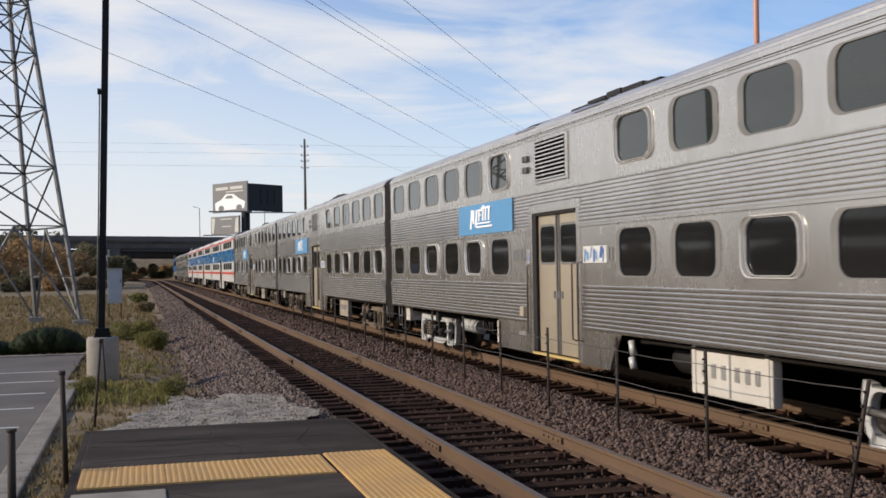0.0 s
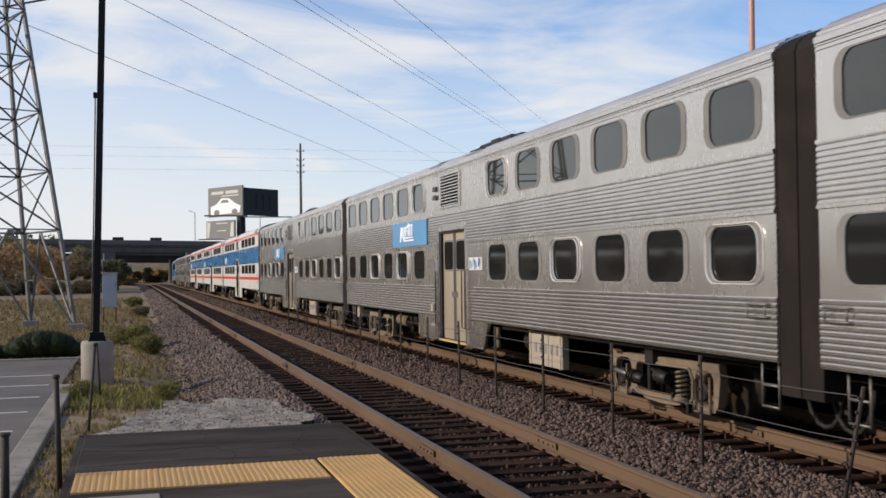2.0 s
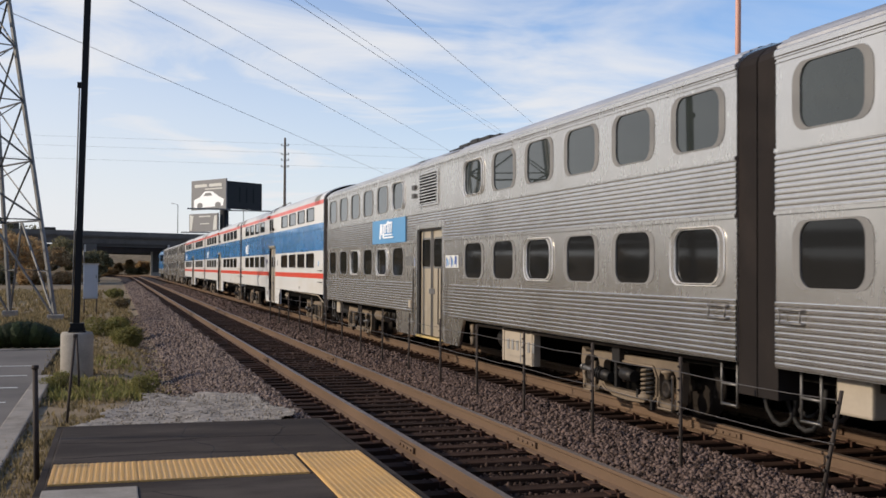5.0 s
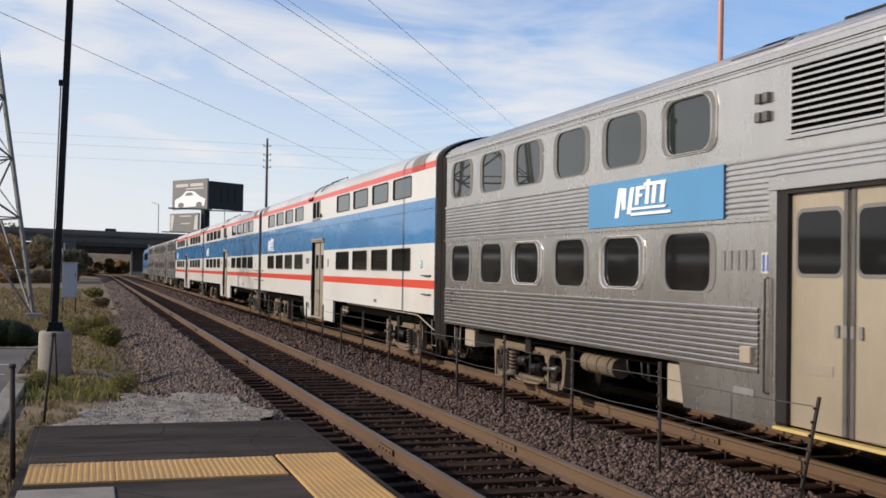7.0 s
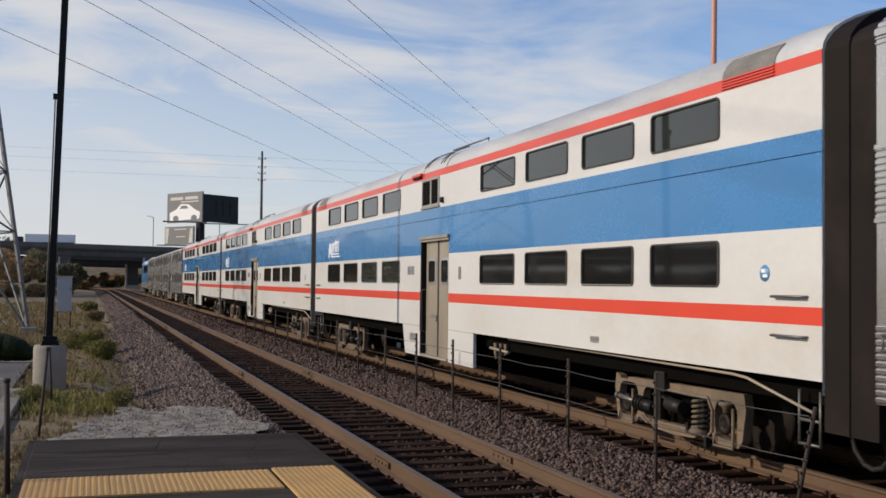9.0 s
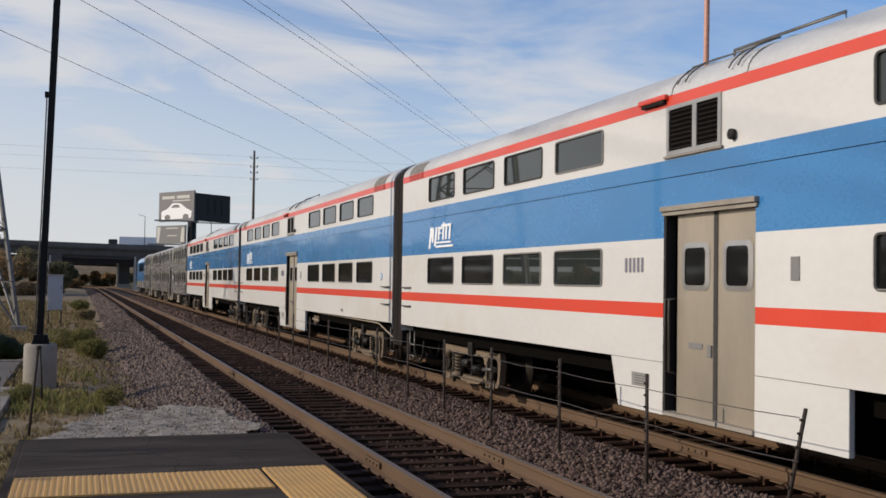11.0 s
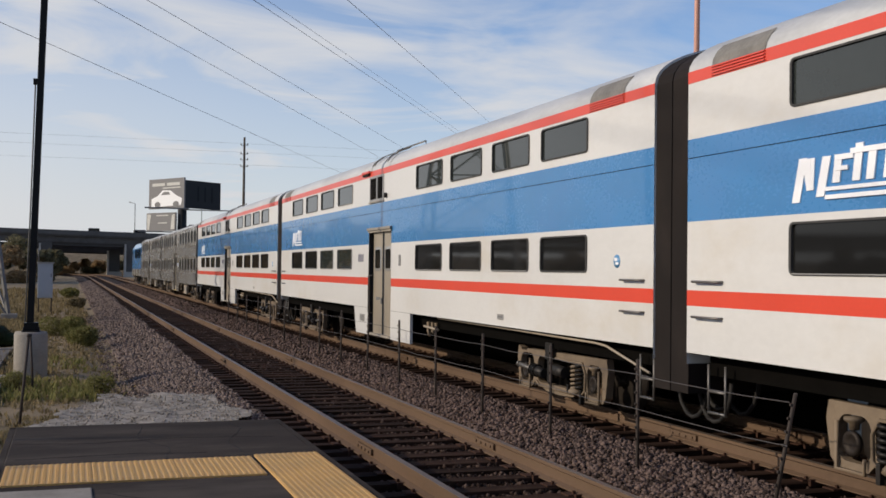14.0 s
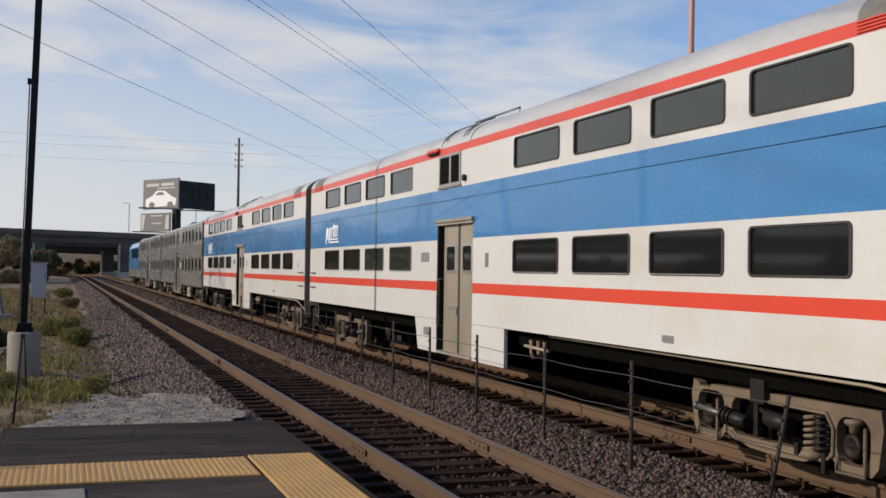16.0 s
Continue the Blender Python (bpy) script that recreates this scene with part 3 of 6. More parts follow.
def side_panel(u0, u1, z0, z1, holes=(), r=0.16, x=-HALF):
    """A flat side sheet with rounded openings, returned to a 5 cm depth."""
    bm = bmesh.new()

    def quad(a, b, c, d):
        if b - a > 1e-4 and d - c > 1e-4:
            bm.faces.new([bm.verts.new((x, -p, q)) for p, q in ((a, c), (b, c), (b, d), (a, d))])
    edge = u0
    for a, b, c, d in holes:
        quad(edge, a, z0, z1)
        quad(a, b, z0, c); quad(a, b, d, z1)
        pts = rounded(a, b, c, d, r)
        n = len(pts) // 4
        for k, corner in enumerate(((b, c), (b, d), (a, d), (a, c))):
            cv = bm.verts.new((x, -corner[0], corner[1]))
            arc = [bm.verts.new((x, -p, q)) for p, q in pts[k * n:(k + 1) * n]]
            for s, t in zip(arc, arc[1:]):
                bm.faces.new((cv, s, t))
        ring0 = [bm.verts.new((x, -p, q)) for p, q in pts]
        ring1 = [bm.verts.new((x + 0.05, -p, q)) for p, q in pts]
        for k in range(len(pts)):
            bm.faces.new((ring0[k], ring0[(k + 1) % len(pts)], ring1[(k + 1) % len(pts)], ring1[k]))
        edge = b
    quad(edge, u1, z0, z1)
    return bm


def ribbed(u0, u1, z0, z1, count, depth=0.016, x=-HALF):
    """A corrugated sheet: ribs along the coach."""
    prof = []
    p = (z1 - z0) / count
    for k in range(count):
        b = z0 + k * p
        prof += [(x, b), (x, b + 0.13 * p), (x - 0.80 * depth, b + 0.19 * p), (x - 0.96 * depth, b + 0.32 * p), (x - depth, b + 0.56 * p),
                 (x - depth, b + 0.84 * p), (x - 0.84 * depth, b + 0.96 * p)]
    prof.append((x, z1))
    return extrude_profile(prof, -u0, -u1)


def window(parent, u0, u1, z0, z1, r, fw, frame_mat, glass_mat, x=-HALF, trim=None, ft=None, proud=0.014):
    """A fixed window: frame ring, wide at the sides, and a recessed pane."""
    bm = bmesh.new()
    ft = fw * 0.55 if ft is None else ft
    outer, inner = rounded(u0 - 0.004, u1 + 0.004, z0 - 0.004, z1 + 0.004, r), rounded(u0 + fw, u1 - fw, z0 + ft, z1 - ft, max(0.03, r - 0.03))
    n = len(outer)
    rings = [[bm.verts.new((xx, -p, q)) for p, q in pts] for xx, pts in ((x - 0.002, outer), (x - proud, outer), (x - proud, inner), (x + 0.02, inner))]
    for a, b in zip(rings, rings[1:]):
        for k in range(n):
            bm.faces.new((a[k], a[(k + 1) % n], b[(k + 1) % n], b[k]))
    win = part("window", bm, frame_mat, parent)
    bm = bmesh.new()
    bm.faces.new([bm.verts.new((x + 0.012, -p, q)) for p, q in inner])
    part("pane", bm, glass_mat, win)
    if trim:
        bm = bmesh.new()
        for gu, gz, w in ((0.012, 0.010, 0.019), (-0.108, -0.020, 0.013)):
            a = rounded(u0 - gu, u1 + gu, z0 - gz, z1 + gz, r)
            b = rounded(u0 - gu + w, u1 + gu - w, z0 - gz + w, z1 + gz - w, max(0.03, r - w))
            ra = [bm.verts.new((x - 0.006, -p, q)) for p, q in a]
            rm = [bm.verts.new((x - 0.024, -(p + s) / 2, (q + t) / 2)) for (p, q), (s, t) in zip(a, b)]
            rb = [bm.verts.new((x - 0.006, -p, q)) for p, q in b]
            for s, t in ((ra, rm), (rm, rb)):
                for k in range(n):
                    bm.faces.new((s[k], s[(k + 1) % n], t[(k + 1) % n], t[k]))
        part("bright_trim", bm, trim, win, "polished bright window trim")
    return win


def roof_profile(z_side=4.42, crown=4.86, n=18, ribs=0.0, half=HALF):
    pts = []
    for k in range(n + 1):
        a = math.pi * k / n
        c, s = math.cos(a), math.sin(a)
        x = -half * c
        z = z_side + (crown - z_side) * s
        pts.append((x, z))
        if ribs and k < n:
            a2 = math.pi * (k + 0.5) / n
            c2, s2 = math.cos(a2), math.sin(a2)
            pts.append((-(half + ribs) * c2, z_side + (crown + ribs - z_side) * s2))
    return pts


def cast_frame(outer, holes, x, thick):
    """A thick upright plate with openings, its outer face at x."""
    bm = bmesh.new()
    edges = []
    for loop in [outer] + holes:
        vs = [bm.verts.new((x, p, q)) for p, q in loop]
        edges += [bm.edges.new((vs[k], vs[(k + 1) % len(vs)])) for k in range(len(vs))]
    faces = [f for f in bmesh.ops.triangle_fill(bm, edges=edges, use_beauty=True, use_dissolve=False)["geom"] if isinstance(f, bmesh.types.BMFace)]
    got = bmesh.ops.extrude_face_region(bm, geom=faces)["geom"]
    for v in got:
        if isinstance(v, bmesh.types.BMVert):
            v.co.x += thick
    bmesh.ops.recalc_face_normals(bm, faces=bm.faces)
    return bm


def truck(parent, u, steel, mirrored=False):
    """A four-wheel truck: cast side frames, springs, axle boxes, bolster, two wheelsets."""
    tr = part("truck", boxes(((-0.95, -0.22, 0.42), (0.95, 0.22, 0.72)), bevel=0.03), TRUCK_DARK, parent)
    tr.location = (0, -u, 0)
    for side in (-1, 1):
        # cast frame outline: raised middle, legs over the axle boxes
        half = [(0.0, 0.86), (0.55, 0.87), (1.15, 0.87), (1.54, 0.86), (1.66, 0.80), (1.70, 0.62), (1.63, 0.26), (1.54, 0.17), (1.06, 0.17), (0.96, 0.26),
                (0.80, 0.24), (0.5, 0.16), (0.0, 0.14)]
        loop = half + [(-p, q) for p, q in reversed(half[1:-1])]
        bm = bmesh.new()
        xo, xi = side * 1.30, side * 1.16
        a, b = [bm.verts.new((xo, p, q)) for p, q in loop], [bm.verts.new((xi, p, q)) for p, q in loop]
        m = len(loop)
        bm.faces.new(a); bm.faces.new(list(reversed(b)))
        for i in range(m):
            bm.faces.new((a[i], b[i], b[(i + 1) % m], a[(i + 1) % m]))
        bmesh.ops.recalc_face_normals(bm, faces=bm.faces)
        if side > 0:
            part("side_frame", bm, steel, tr, "cast steel truck side frame")
            continue
        bm.free()
        part("side_frame", cast_frame(loop, [rounded(-0.96, 0.84, 0.27, 0.68, 0.14), rounded(0.98, 1.56, 0.24, 0.70, 0.16),
                                             rounded(-1.52, -1.02, 0.24, 0.69, 0.15), rounded(1.28, 1.54, 0.73, 0.80, 0.035)], -1.31, 0.11), steel, tr, "dusty cast truck side frame with openings")
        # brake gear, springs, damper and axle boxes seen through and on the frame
        # Near-black sheet: shade behind the frame openings, put in as colour.
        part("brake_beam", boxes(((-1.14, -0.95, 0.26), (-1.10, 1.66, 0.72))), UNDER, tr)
        for yy, zz in ((-0.64, 0.28), (-0.80, 0.30)):
            coil = [(-1.30 + 0.085 * math.cos(q * 0.785), yy + 0.075 * math.sin(q * 0.785), zz + 0.0078 * q) for q in range(49)]
            part("coil_spring", tube(coil, 0.022, 6), TRUCK if yy > -0.7 else TRUCK_DARK, tr)
        part("spring_seat", lathe([(0.02, 0.20), (0.13, 0.20), (0.14, 0.25), (0.10, 0.29), (0.02, 0.29)], 16), steel, tr).location = (-1.30, -0.66, 0.02)
        bm = rod(bmesh.new(), (-1.36, 1.50, 0.50), (-1.36, 0.92, 0.46), 0.034, n=12)
        rod(bm, (-1.36, 1.52, 0.50), (-1.36, 1.46, 0.50), 0.05, n=12)
        part("damper_rod", bm, HANDHOLD, tr)
        bm = rod(bmesh.new(), (-1.36, 0.92, 0.46), (-1.36, 0.42, 0.43), 0.078, n=14)
        for yy in (0.90, 0.82, 0.74):
            rod(bm, (-1.36, yy, 0.4585 - (0.9 - yy) * 0.06), (-1.36, yy - 0.03, 0.457 - (0.9 - yy) * 0.06), 0.10, n=14)
        part("damper_body", bm, TRUCK_DARK, tr)
        part("bolster_bracket", boxes(((-1.39, 0.10, 0.66), (-1.29, 0.36, 0.92)), ((-1.37, 0.24, 0.30), (-1.30, 0.32, 0.90)), bevel=0.012), TRUCK_DARK, tr)
        part("brake_cylinder", tube([(-1.32, 0.10, 0.52), (-1.32, -0.28, 0.50)], 0.085, 12), TRUCK_DARK, tr)
        part("brake_lever", tube([(-1.34, 0.22, 0.60), (-1.34, 0.08, 0.56), (-1.34, 0.02, 0.40)], 0.028, 6), WHEEL, tr)
        part("brake_hanger", boxes(((-1.36, -0.46, 0.22), (-1.31, -0.40, 0.34)), bevel=0.008), TRUCK_DARK, tr)
        part("brake_hanger", boxes(((-1.36, -0.90, 0.10), (-1.30, -0.84, 0.30)), bevel=0.008), TRUCK_DARK, tr)
        rib = [(-1.325, 0.84, 0.20), (-1.325, 0.84, 0.28), (-1.325, 0.72, 0.22), (-1.325, -0.86, 0.22), (-1.325, -0.98, 0.30), (-1.325, -0.99, 0.55), (-1.325, -0.88, 0.69), (-1.325, 0.6, 0.69)]
        part("frame_rib", tube(rib, 0.02, 6), steel, tr)
        for s in (-1, 1):
            bm = lathe([(0.01, -0.05), (0.10, -0.05), (0.125, -0.02), (0.125, 0.02), (0.085, 0.03), (0.07, 0.015), (0.01, 0.02)], 20, "x")
            for v in bm.verts:
                v.co = Vector((-1.32 - v.co.x, v.co.y + s * 1.28, v.co.z + 0.42))
            bmesh.ops.recalc_face_normals(bm, faces=bm.faces)
            part("axle_box", bm, WHEEL, tr)
            if s < 0:
                cap = lathe([(0.02, 0.55), (0.05, 0.55), (0.055, 0.61), (0.10, 0.64), (0.10, 0.67), (0.02, 0.68)], 16)
                part("axle_spring_cap", cap, steel, tr).location = (-1.30, s * 1.28, 0.0)
            part("axle_guide", tube([(-1.345, s * 1.28 - 0.21, 0.62), (-1.345, s * 1.28 - 0.21, 0.16), (-1.345, s * 1.28 + 0.21, 0.16), (-1.345, s * 1.28 + 0.21, 0.30)], 0.022, 6), steel, tr)
    for s in (-1, 1):
        bm = rod(bmesh.new(), (-0.95, 0, 0), (0.95, 0, 0), 0.085, n=12)
        for x in (-0.78, 0.78):
            w = lathe([(0.10, -0.07), (0.36, -0.05), (0.455, -0.065), (0.46, 0.05), (0.485, 0.055), (0.48, 0.075), (0.37, 0.06), (0.10, 0.08)], 28, "x")
            sgn = -1 if x > 0 else 1
            for v in w.verts:
                v.co.x = v.co.x * sgn + x
            tmp = bpy.data.meshes.new("wheel_tmp")
            w.to_mesh(tmp); w.free()
            bm.from_mesh(tmp)
            bpy.data.meshes.remove(tmp)
        bmesh.ops.recalc_face_normals(bm, faces=bm.faces)
        ws = part("wheelset", bm, WHEEL, tr, "steel wheels on one axle")
        ws.location = (0, s * 1.28, 0.47)
    for ob in tr.children:
        if ob.name.startswith("wheelset"):
            ob.location.y *= 0.95
            continue
        for v in ob.data.vertices:
            v.co.y *= -0.95 if mirrored else 0.95
        if mirrored:                 # the rear truck faces the other way
            ob.data.flip_normals()
        ob.location.y *= -0.95 if mirrored else 0.95
    return tr


def under_gear(parent, silver):
    """Near-black centre sill and equipment hung below the floor, the shade there put into their colour."""
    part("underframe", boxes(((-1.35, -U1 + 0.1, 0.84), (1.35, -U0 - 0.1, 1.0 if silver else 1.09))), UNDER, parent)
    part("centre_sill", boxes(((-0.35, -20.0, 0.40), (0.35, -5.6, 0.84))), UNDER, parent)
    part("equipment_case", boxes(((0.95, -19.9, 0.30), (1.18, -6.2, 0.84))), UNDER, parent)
    # Added sheet, not a coach part: blocks the brighter ground beyond.
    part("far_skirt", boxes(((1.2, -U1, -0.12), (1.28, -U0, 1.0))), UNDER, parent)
    if silver:
        tank = part("air_tank", lathe([(0.02, 16.1), (0.16, 16.13), (0.22, 16.3), (0.22, 17.0), (0.16, 17.1), (0.02, 17.15)], 16), TRUCK_DARK, parent)
        tank.matrix_local = Matrix.Translation((-1.0, 0, 0.68)) @ Matrix.Rotation(radians(90), 4, "X")
        part("pipe", tube([(-1.45, -U1 + 0.5, 0.93), (-1.45, -15.8, 0.90)], 0.03, 8), WHEEL, parent)
    else:
        part("pipe", tube([(-1.50, -16.9, 1.07), (-1.50, -20.6, 1.06), (-1.50, -23.8, 1.04), (-1.50, -24.1, 1.02), (-1.48, -25.25, 0.76)], 0.017, 8), BOXES, parent, "pale dusty air pipe")
        for u in (16.05, 16.32, 16.55):
            part("valve", tube([(-1.42, -u, 0.96), (-1.42, -u - 0.02, 0.78), (-1.42, -u - 0.10, 0.66 + 0.3 * (u - 16.0))], 0.035, 8), TRUCK, parent)
        part("valve_pipe", tube([(-1.44, -15.85, 0.86), (-1.44, -16.75, 0.83)], 0.025, 8), BOXES, parent)
    for u in (U0 + 0.25, U1 - 0.55):
        bm = bmesh.new()
        for yy in (u, u + 0.34):
            rod(bm, (-1.46, -yy, 0.42), (-1.46, -yy, 0.98), 0.016, n=6)
        for z in (0.44, 0.68):
            rod(bm, (-1.46, -u, z), (-1.46, -u - 0.34, z), 0.018, n=6)
        part("step_ladder", bm, HANDHOLD, parent)
    for u in (0.02, 25.45):
        part("coupler", boxes(((-0.14, -u - 0.45, 0.66), (0.14, -u, 0.98)), bevel=0.04), TRUCK_DARK, parent)
        out = -1 if u < 1 else 1
        for xx, low in ((-0.75, 0.34), (-1.12, 0.26)):
            hose = [(xx, -u - 0.22 + out * 0.36 * math.cos(q * math.pi / 8), low + 0.5 - 0.5 * math.sin(q * math.pi / 8)) for q in range(9)]
            part("air_hose", tube(hose, 0.028, 8), BLACK_RUBBER, parent)


def ends(parent, mat, z_side, crown):
    prof = roof_profile(z_side, crown)
    loop = [(-HALF, 0.97)] + prof + [(HALF, 0.97)]
    for name, u in (("end_wall", U0), ("end_wall", U1)):
        bm = bmesh.new()
        bm.faces.new([bm.verts.new((x * 0.998, -u, z)) for x, z in loop])
        part(name, bm, mat, parent)
    inner = [(x * 0.984, z - 0.02) for x, z in loop]
    inner[0], inner[-1] = (-HALF * 0.984, 0.62), (HALF * 0.984, 0.62)
    for a, b in ((0.012, U0 - 0.004), (U1 + 0.004, PITCH - 0.012)):
        part("diaphragm", extrude_profile(inner, -a, -b, True), DIAPHRAGM, parent, "dark folding diaphragm between coaches")


def mark(parent, u, z, s, sz, mat, x=-HALF - 0.012):
    """The operator's mark as plain slanted shapes over two bars."""
    layer = [0]

    def slab(name, pts):
        bm = bmesh.new()
        layer[0] += 1
        front = x - 0.0012 * layer[0]
        a = [bm.verts.new((front, -p, q)) for p, q in pts]
        b = [bm.verts.new((x + 0.008, -p, q)) for p, q in pts]
        bm.faces.new(a); bm.faces.new(list(reversed(b)))
        for k in range(len(pts)):
            bm.faces.new((a[k], b[k], b[(k + 1) % len(pts)], a[(k + 1) % len(pts)]))
        bmesh.ops.recalc_face_normals(bm, faces=bm.faces)
        part(name, bm, mat, parent)

    def stroke(p, q, w, h, lean=0.14):
        slab("mark_stroke", [(u + s * p, z + sz * q), (u + s * (p + w), z + sz * q), (u + s * (p + w + lean * h), z + sz * (q + h)), (u + s * (p + lean * h), z + sz * (q + h))])
    stroke(0.0, -0.12, 0.13, 0.86); stroke(0.24, 0.10, 0.12, 0.62, 0.03); stroke(0.40, -0.04, 0.13, 0.76)
    slab("mark_stroke", [(u + s * 0.17, z + sz * 0.72), (u + s * 0.30, z + sz * 0.72), (u + s * 0.37, z + sz * 0.12), (u + s * 0.25, z + sz * 0.12)])
    for p, hh in ((0.66, 0.50), (0.96, 0.68), (1.16, 0.50), (1.40, 0.50)):
        stroke(p, 0.20, 0.11, hh, 0.08)
    slab("mark_bar", [(u + s * 0.70, z + sz * 0.62), (u + s * 0.98, z + sz * 0.62), (u + s * 0.98, z + sz * 0.72), (u + s * 0.70, z + sz * 0.72)])
    slab("mark_bar", [(u + s * 0.72, z + sz * 0.42), (u + s * 0.90, z + sz * 0.42), (u + s * 0.90, z + sz * 0.50), (u + s * 0.72, z + sz * 0.50)])
    slab("mark_bar", [(u + s * 0.94, z + sz * 0.70), (u + s * 1.58, z + sz * 0.70), (u + s * 1.58, z + sz * 0.80), (u + s * 0.94, z + sz * 0.80)])
    slab("mark_bar", [(u + s * 0.56, z + sz * 0.06), (u + s * 1.55, z + sz * 0.06), (u + s * 1.62, z + sz * 0.13), (u + s * 0.56, z + sz * 0.13)])
    slab("mark_bar", [(u + s * 0.56, z - sz * 0.10), (u + s * 1.72, z - sz * 0.10), (u + s * 1.72, z - sz * 0.02), (u + s * 0.56, z - sz * 0.02)])


def number_bars(parent, u, z, n, w, h, mat, x=-HALF - 0.01):
    for k in range(n):
        a = u + k * w * 1.35
        part("number_bar", boxes(((x, -a - w * 0.66, z), (x + 0.008, -a, z + h))), mat, parent)


def handhold(parent, u0, u1, z, x=-HALF, mat=None):
    part("handhold", tube([(x + 0.01, -u0, z), (x - 0.06, -u0 - 0.02, z), (x - 0.06, -u1 + 0.02, z), (x + 0.01, -u1, z)], 0.015, 6), mat or STEEL_FLAT, parent)


def vertical_rail(parent, u, z0, z1, mat):
    part("handrail", tube([(-HALF + 0.01, -u, z0), (-HALF - 0.07, -u, z0 + 0.03), (-HALF - 0.07, -u, z1 - 0.03), (-HALF + 0.01, -u, z1)], 0.016, 6), mat, parent)


S_WIN = [0.70 + 1.712 * k for k in range(6)] + [15.28 + 1.742 * k for k in range(6)]
S_BRIGHT_UP, S_BRIGHT_LOW = (5, 6), (2, 4, 8, 11)


def silver_coach(label, truck_mat, plain=False):
    box_mat = BOX_PALE if truck_mat is TRUCK_BRIGHT else BOXES
    c = thing("bilevel_coach", label, "train car", (FAR_X, 0, 0), "train")
    D0, D1 = 11.72, 13.86
    rear, front = (U0, D0), (D1, U1)
    for a, b in (rear, front):
        mine = [u for u in S_WIN if a < u < b]
        part("upper_wall", side_panel(a, b, 3.30, 4.33, [(u, u + 1.29, 3.46, 4.17) for u in mine], 0.19), STEEL_FLAT, c)
        part("upper_ribbed_panel", ribbed(a, b, 2.62, 3.30, 11), STEEL, c, "corrugated stainless side panel")
        part("lower_wall", side_panel(a, b, 1.68, 2.62, [(u, u + 1.29, 1.82, 2.53) for u in mine], 0.19), STEEL_FLAT, c)
    part("lower_ribbed_panel", ribbed(U0, 11.42, 0.97, 1.68, 11), STEEL, c, "corrugated stainless side panel")
    part("lower_ribbed_panel", ribbed(14.02, U1, 0.97, 1.68, 11), STEEL, c, "corrugated stainless side panel")
    part("door_side_panel", side_panel(11.42, D0, 0.97, 1.68), STEEL_FLAT, c)
    part("door_side_panel", side_panel(D1, 14.02, 0.97, 1.68), STEEL_FLAT, c)
    for a, b in (((-HALF - 0.03, -U1, 2.605), (-HALF, -D1, 2.645)), ((-HALF - 0.03, -D0, 2.605), (-HALF, -U0, 2.645)),
                 ((-HALF - 0.03, -U1, 3.27), (-HALF, -U0, 3.31)), ((-HALF - 0.025, -U1, 4.30), (-HALF + 0.02, -U0, 4.36))):
        part("belt_moulding", boxes((a, b)), STEEL_FLAT, c)
    for z, h in ((4.225, 0.016), (4.272, 0.014)):
        part("cornice_bead", boxes(((-HALF - 0.014, -U1, z), (-HALF - 0.001, -U0, z + h))), STEEL_FLAT, c)
    for k, u in enumerate(S_WIN):
        window(c, u, u + 1.29, 3.46, 4.17, 0.21, 0.13, GASKET, GLASS_UP, trim=CHROME if k in S_BRIGHT_UP and not plain else None, ft=0.014, proud=0.005)
        window(c, u, u + 1.29, 1.82, 2.53, 0.21, 0.125, GASKET, GLASS, trim=CHROME if k in S_BRIGHT_LOW and not plain else None, ft=0.014, proud=0.005)
    # skirt below the doors with raked ends
    for pts in ([(9.74, 0.97), (9.86, 0.44), (D0, 0.44), (D0, 0.97)], [(D1, 0.97), (D1, 0.42), (14.98, 0.42), (15.30, 0.97)]):
        bm = bmesh.new()
        a = [bm.verts.new((-HALF, -p, q)) for p, q in pts]; b = [bm.verts.new((-HALF + 0.06, -p, q)) for p, q in pts]
        bm.faces.new(a); bm.faces.new(list(reversed(b)))
        for k in range(4):
            bm.faces.new((a[k], b[k], b[(k + 1) % 4], a[(k + 1) % 4]))
        bmesh.ops.recalc_face_normals(bm, faces=bm.faces)
        part("skirt", bm, STEEL_FLAT, c)
    # doorway with two leaves
    part("door_header", side_panel(D0, D1, 3.30, 4.33), STEEL_FLAT, c)
    part("header_ribs", ribbed(D0, D1, 3.06, 3.30, 4), STEEL, c)
    part("door_lintel", boxes(((-HALF - 0.025, -D1 - 0.12, 2.91), (-HALF + 0.1, -D0 + 0.12, 3.06)), bevel=0.01), STEEL_FLAT, c)
    part("door_jamb", boxes(((-HALF - 0.02, -D0 - 0.02, 0.46), (-HALF + 0.12, -D0 + 0.12, 2.91)), bevel=0.01), STEEL_FLAT, c)
    part("door_jamb", boxes(((-HALF - 0.02, -D1 - 0.06, 0.46), (-HALF + 0.12, -D1 + 0.06, 2.91)), bevel=0.01), STEEL_FLAT, c)
    part("door_seal", boxes(((-HALF - 0.004, -D0 - 0.20, 0.50), (-HALF + 0.10, -D0 - 0.02, 2.91)), ((-HALF - 0.004, -D1 + 0.06, 2.87), (-HALF + 0.10, -D0 - 0.20, 2.91))), BLACK_RUBBER, c)
    mid = 12.84
    for a, b in ((D0 + 0.20, mid - 0.02), (mid + 0.02, D1 - 0.07)):
        leaf = part("door_leaf", boxes(((-HALF + 0.05, -b, 0.50), (-HALF + 0.09, -a, 2.87)), bevel=0.006), DOOR_STEEL, c, "stainless door leaf with warm reflected sunlight in its tan colour")
        win = bmesh.new()
        win.faces.new([win.verts.new((-HALF + 0.047, -p, q)) for p, q in rounded(a + 0.11, b - 0.11, 2.05, 2.67, 0.09)])
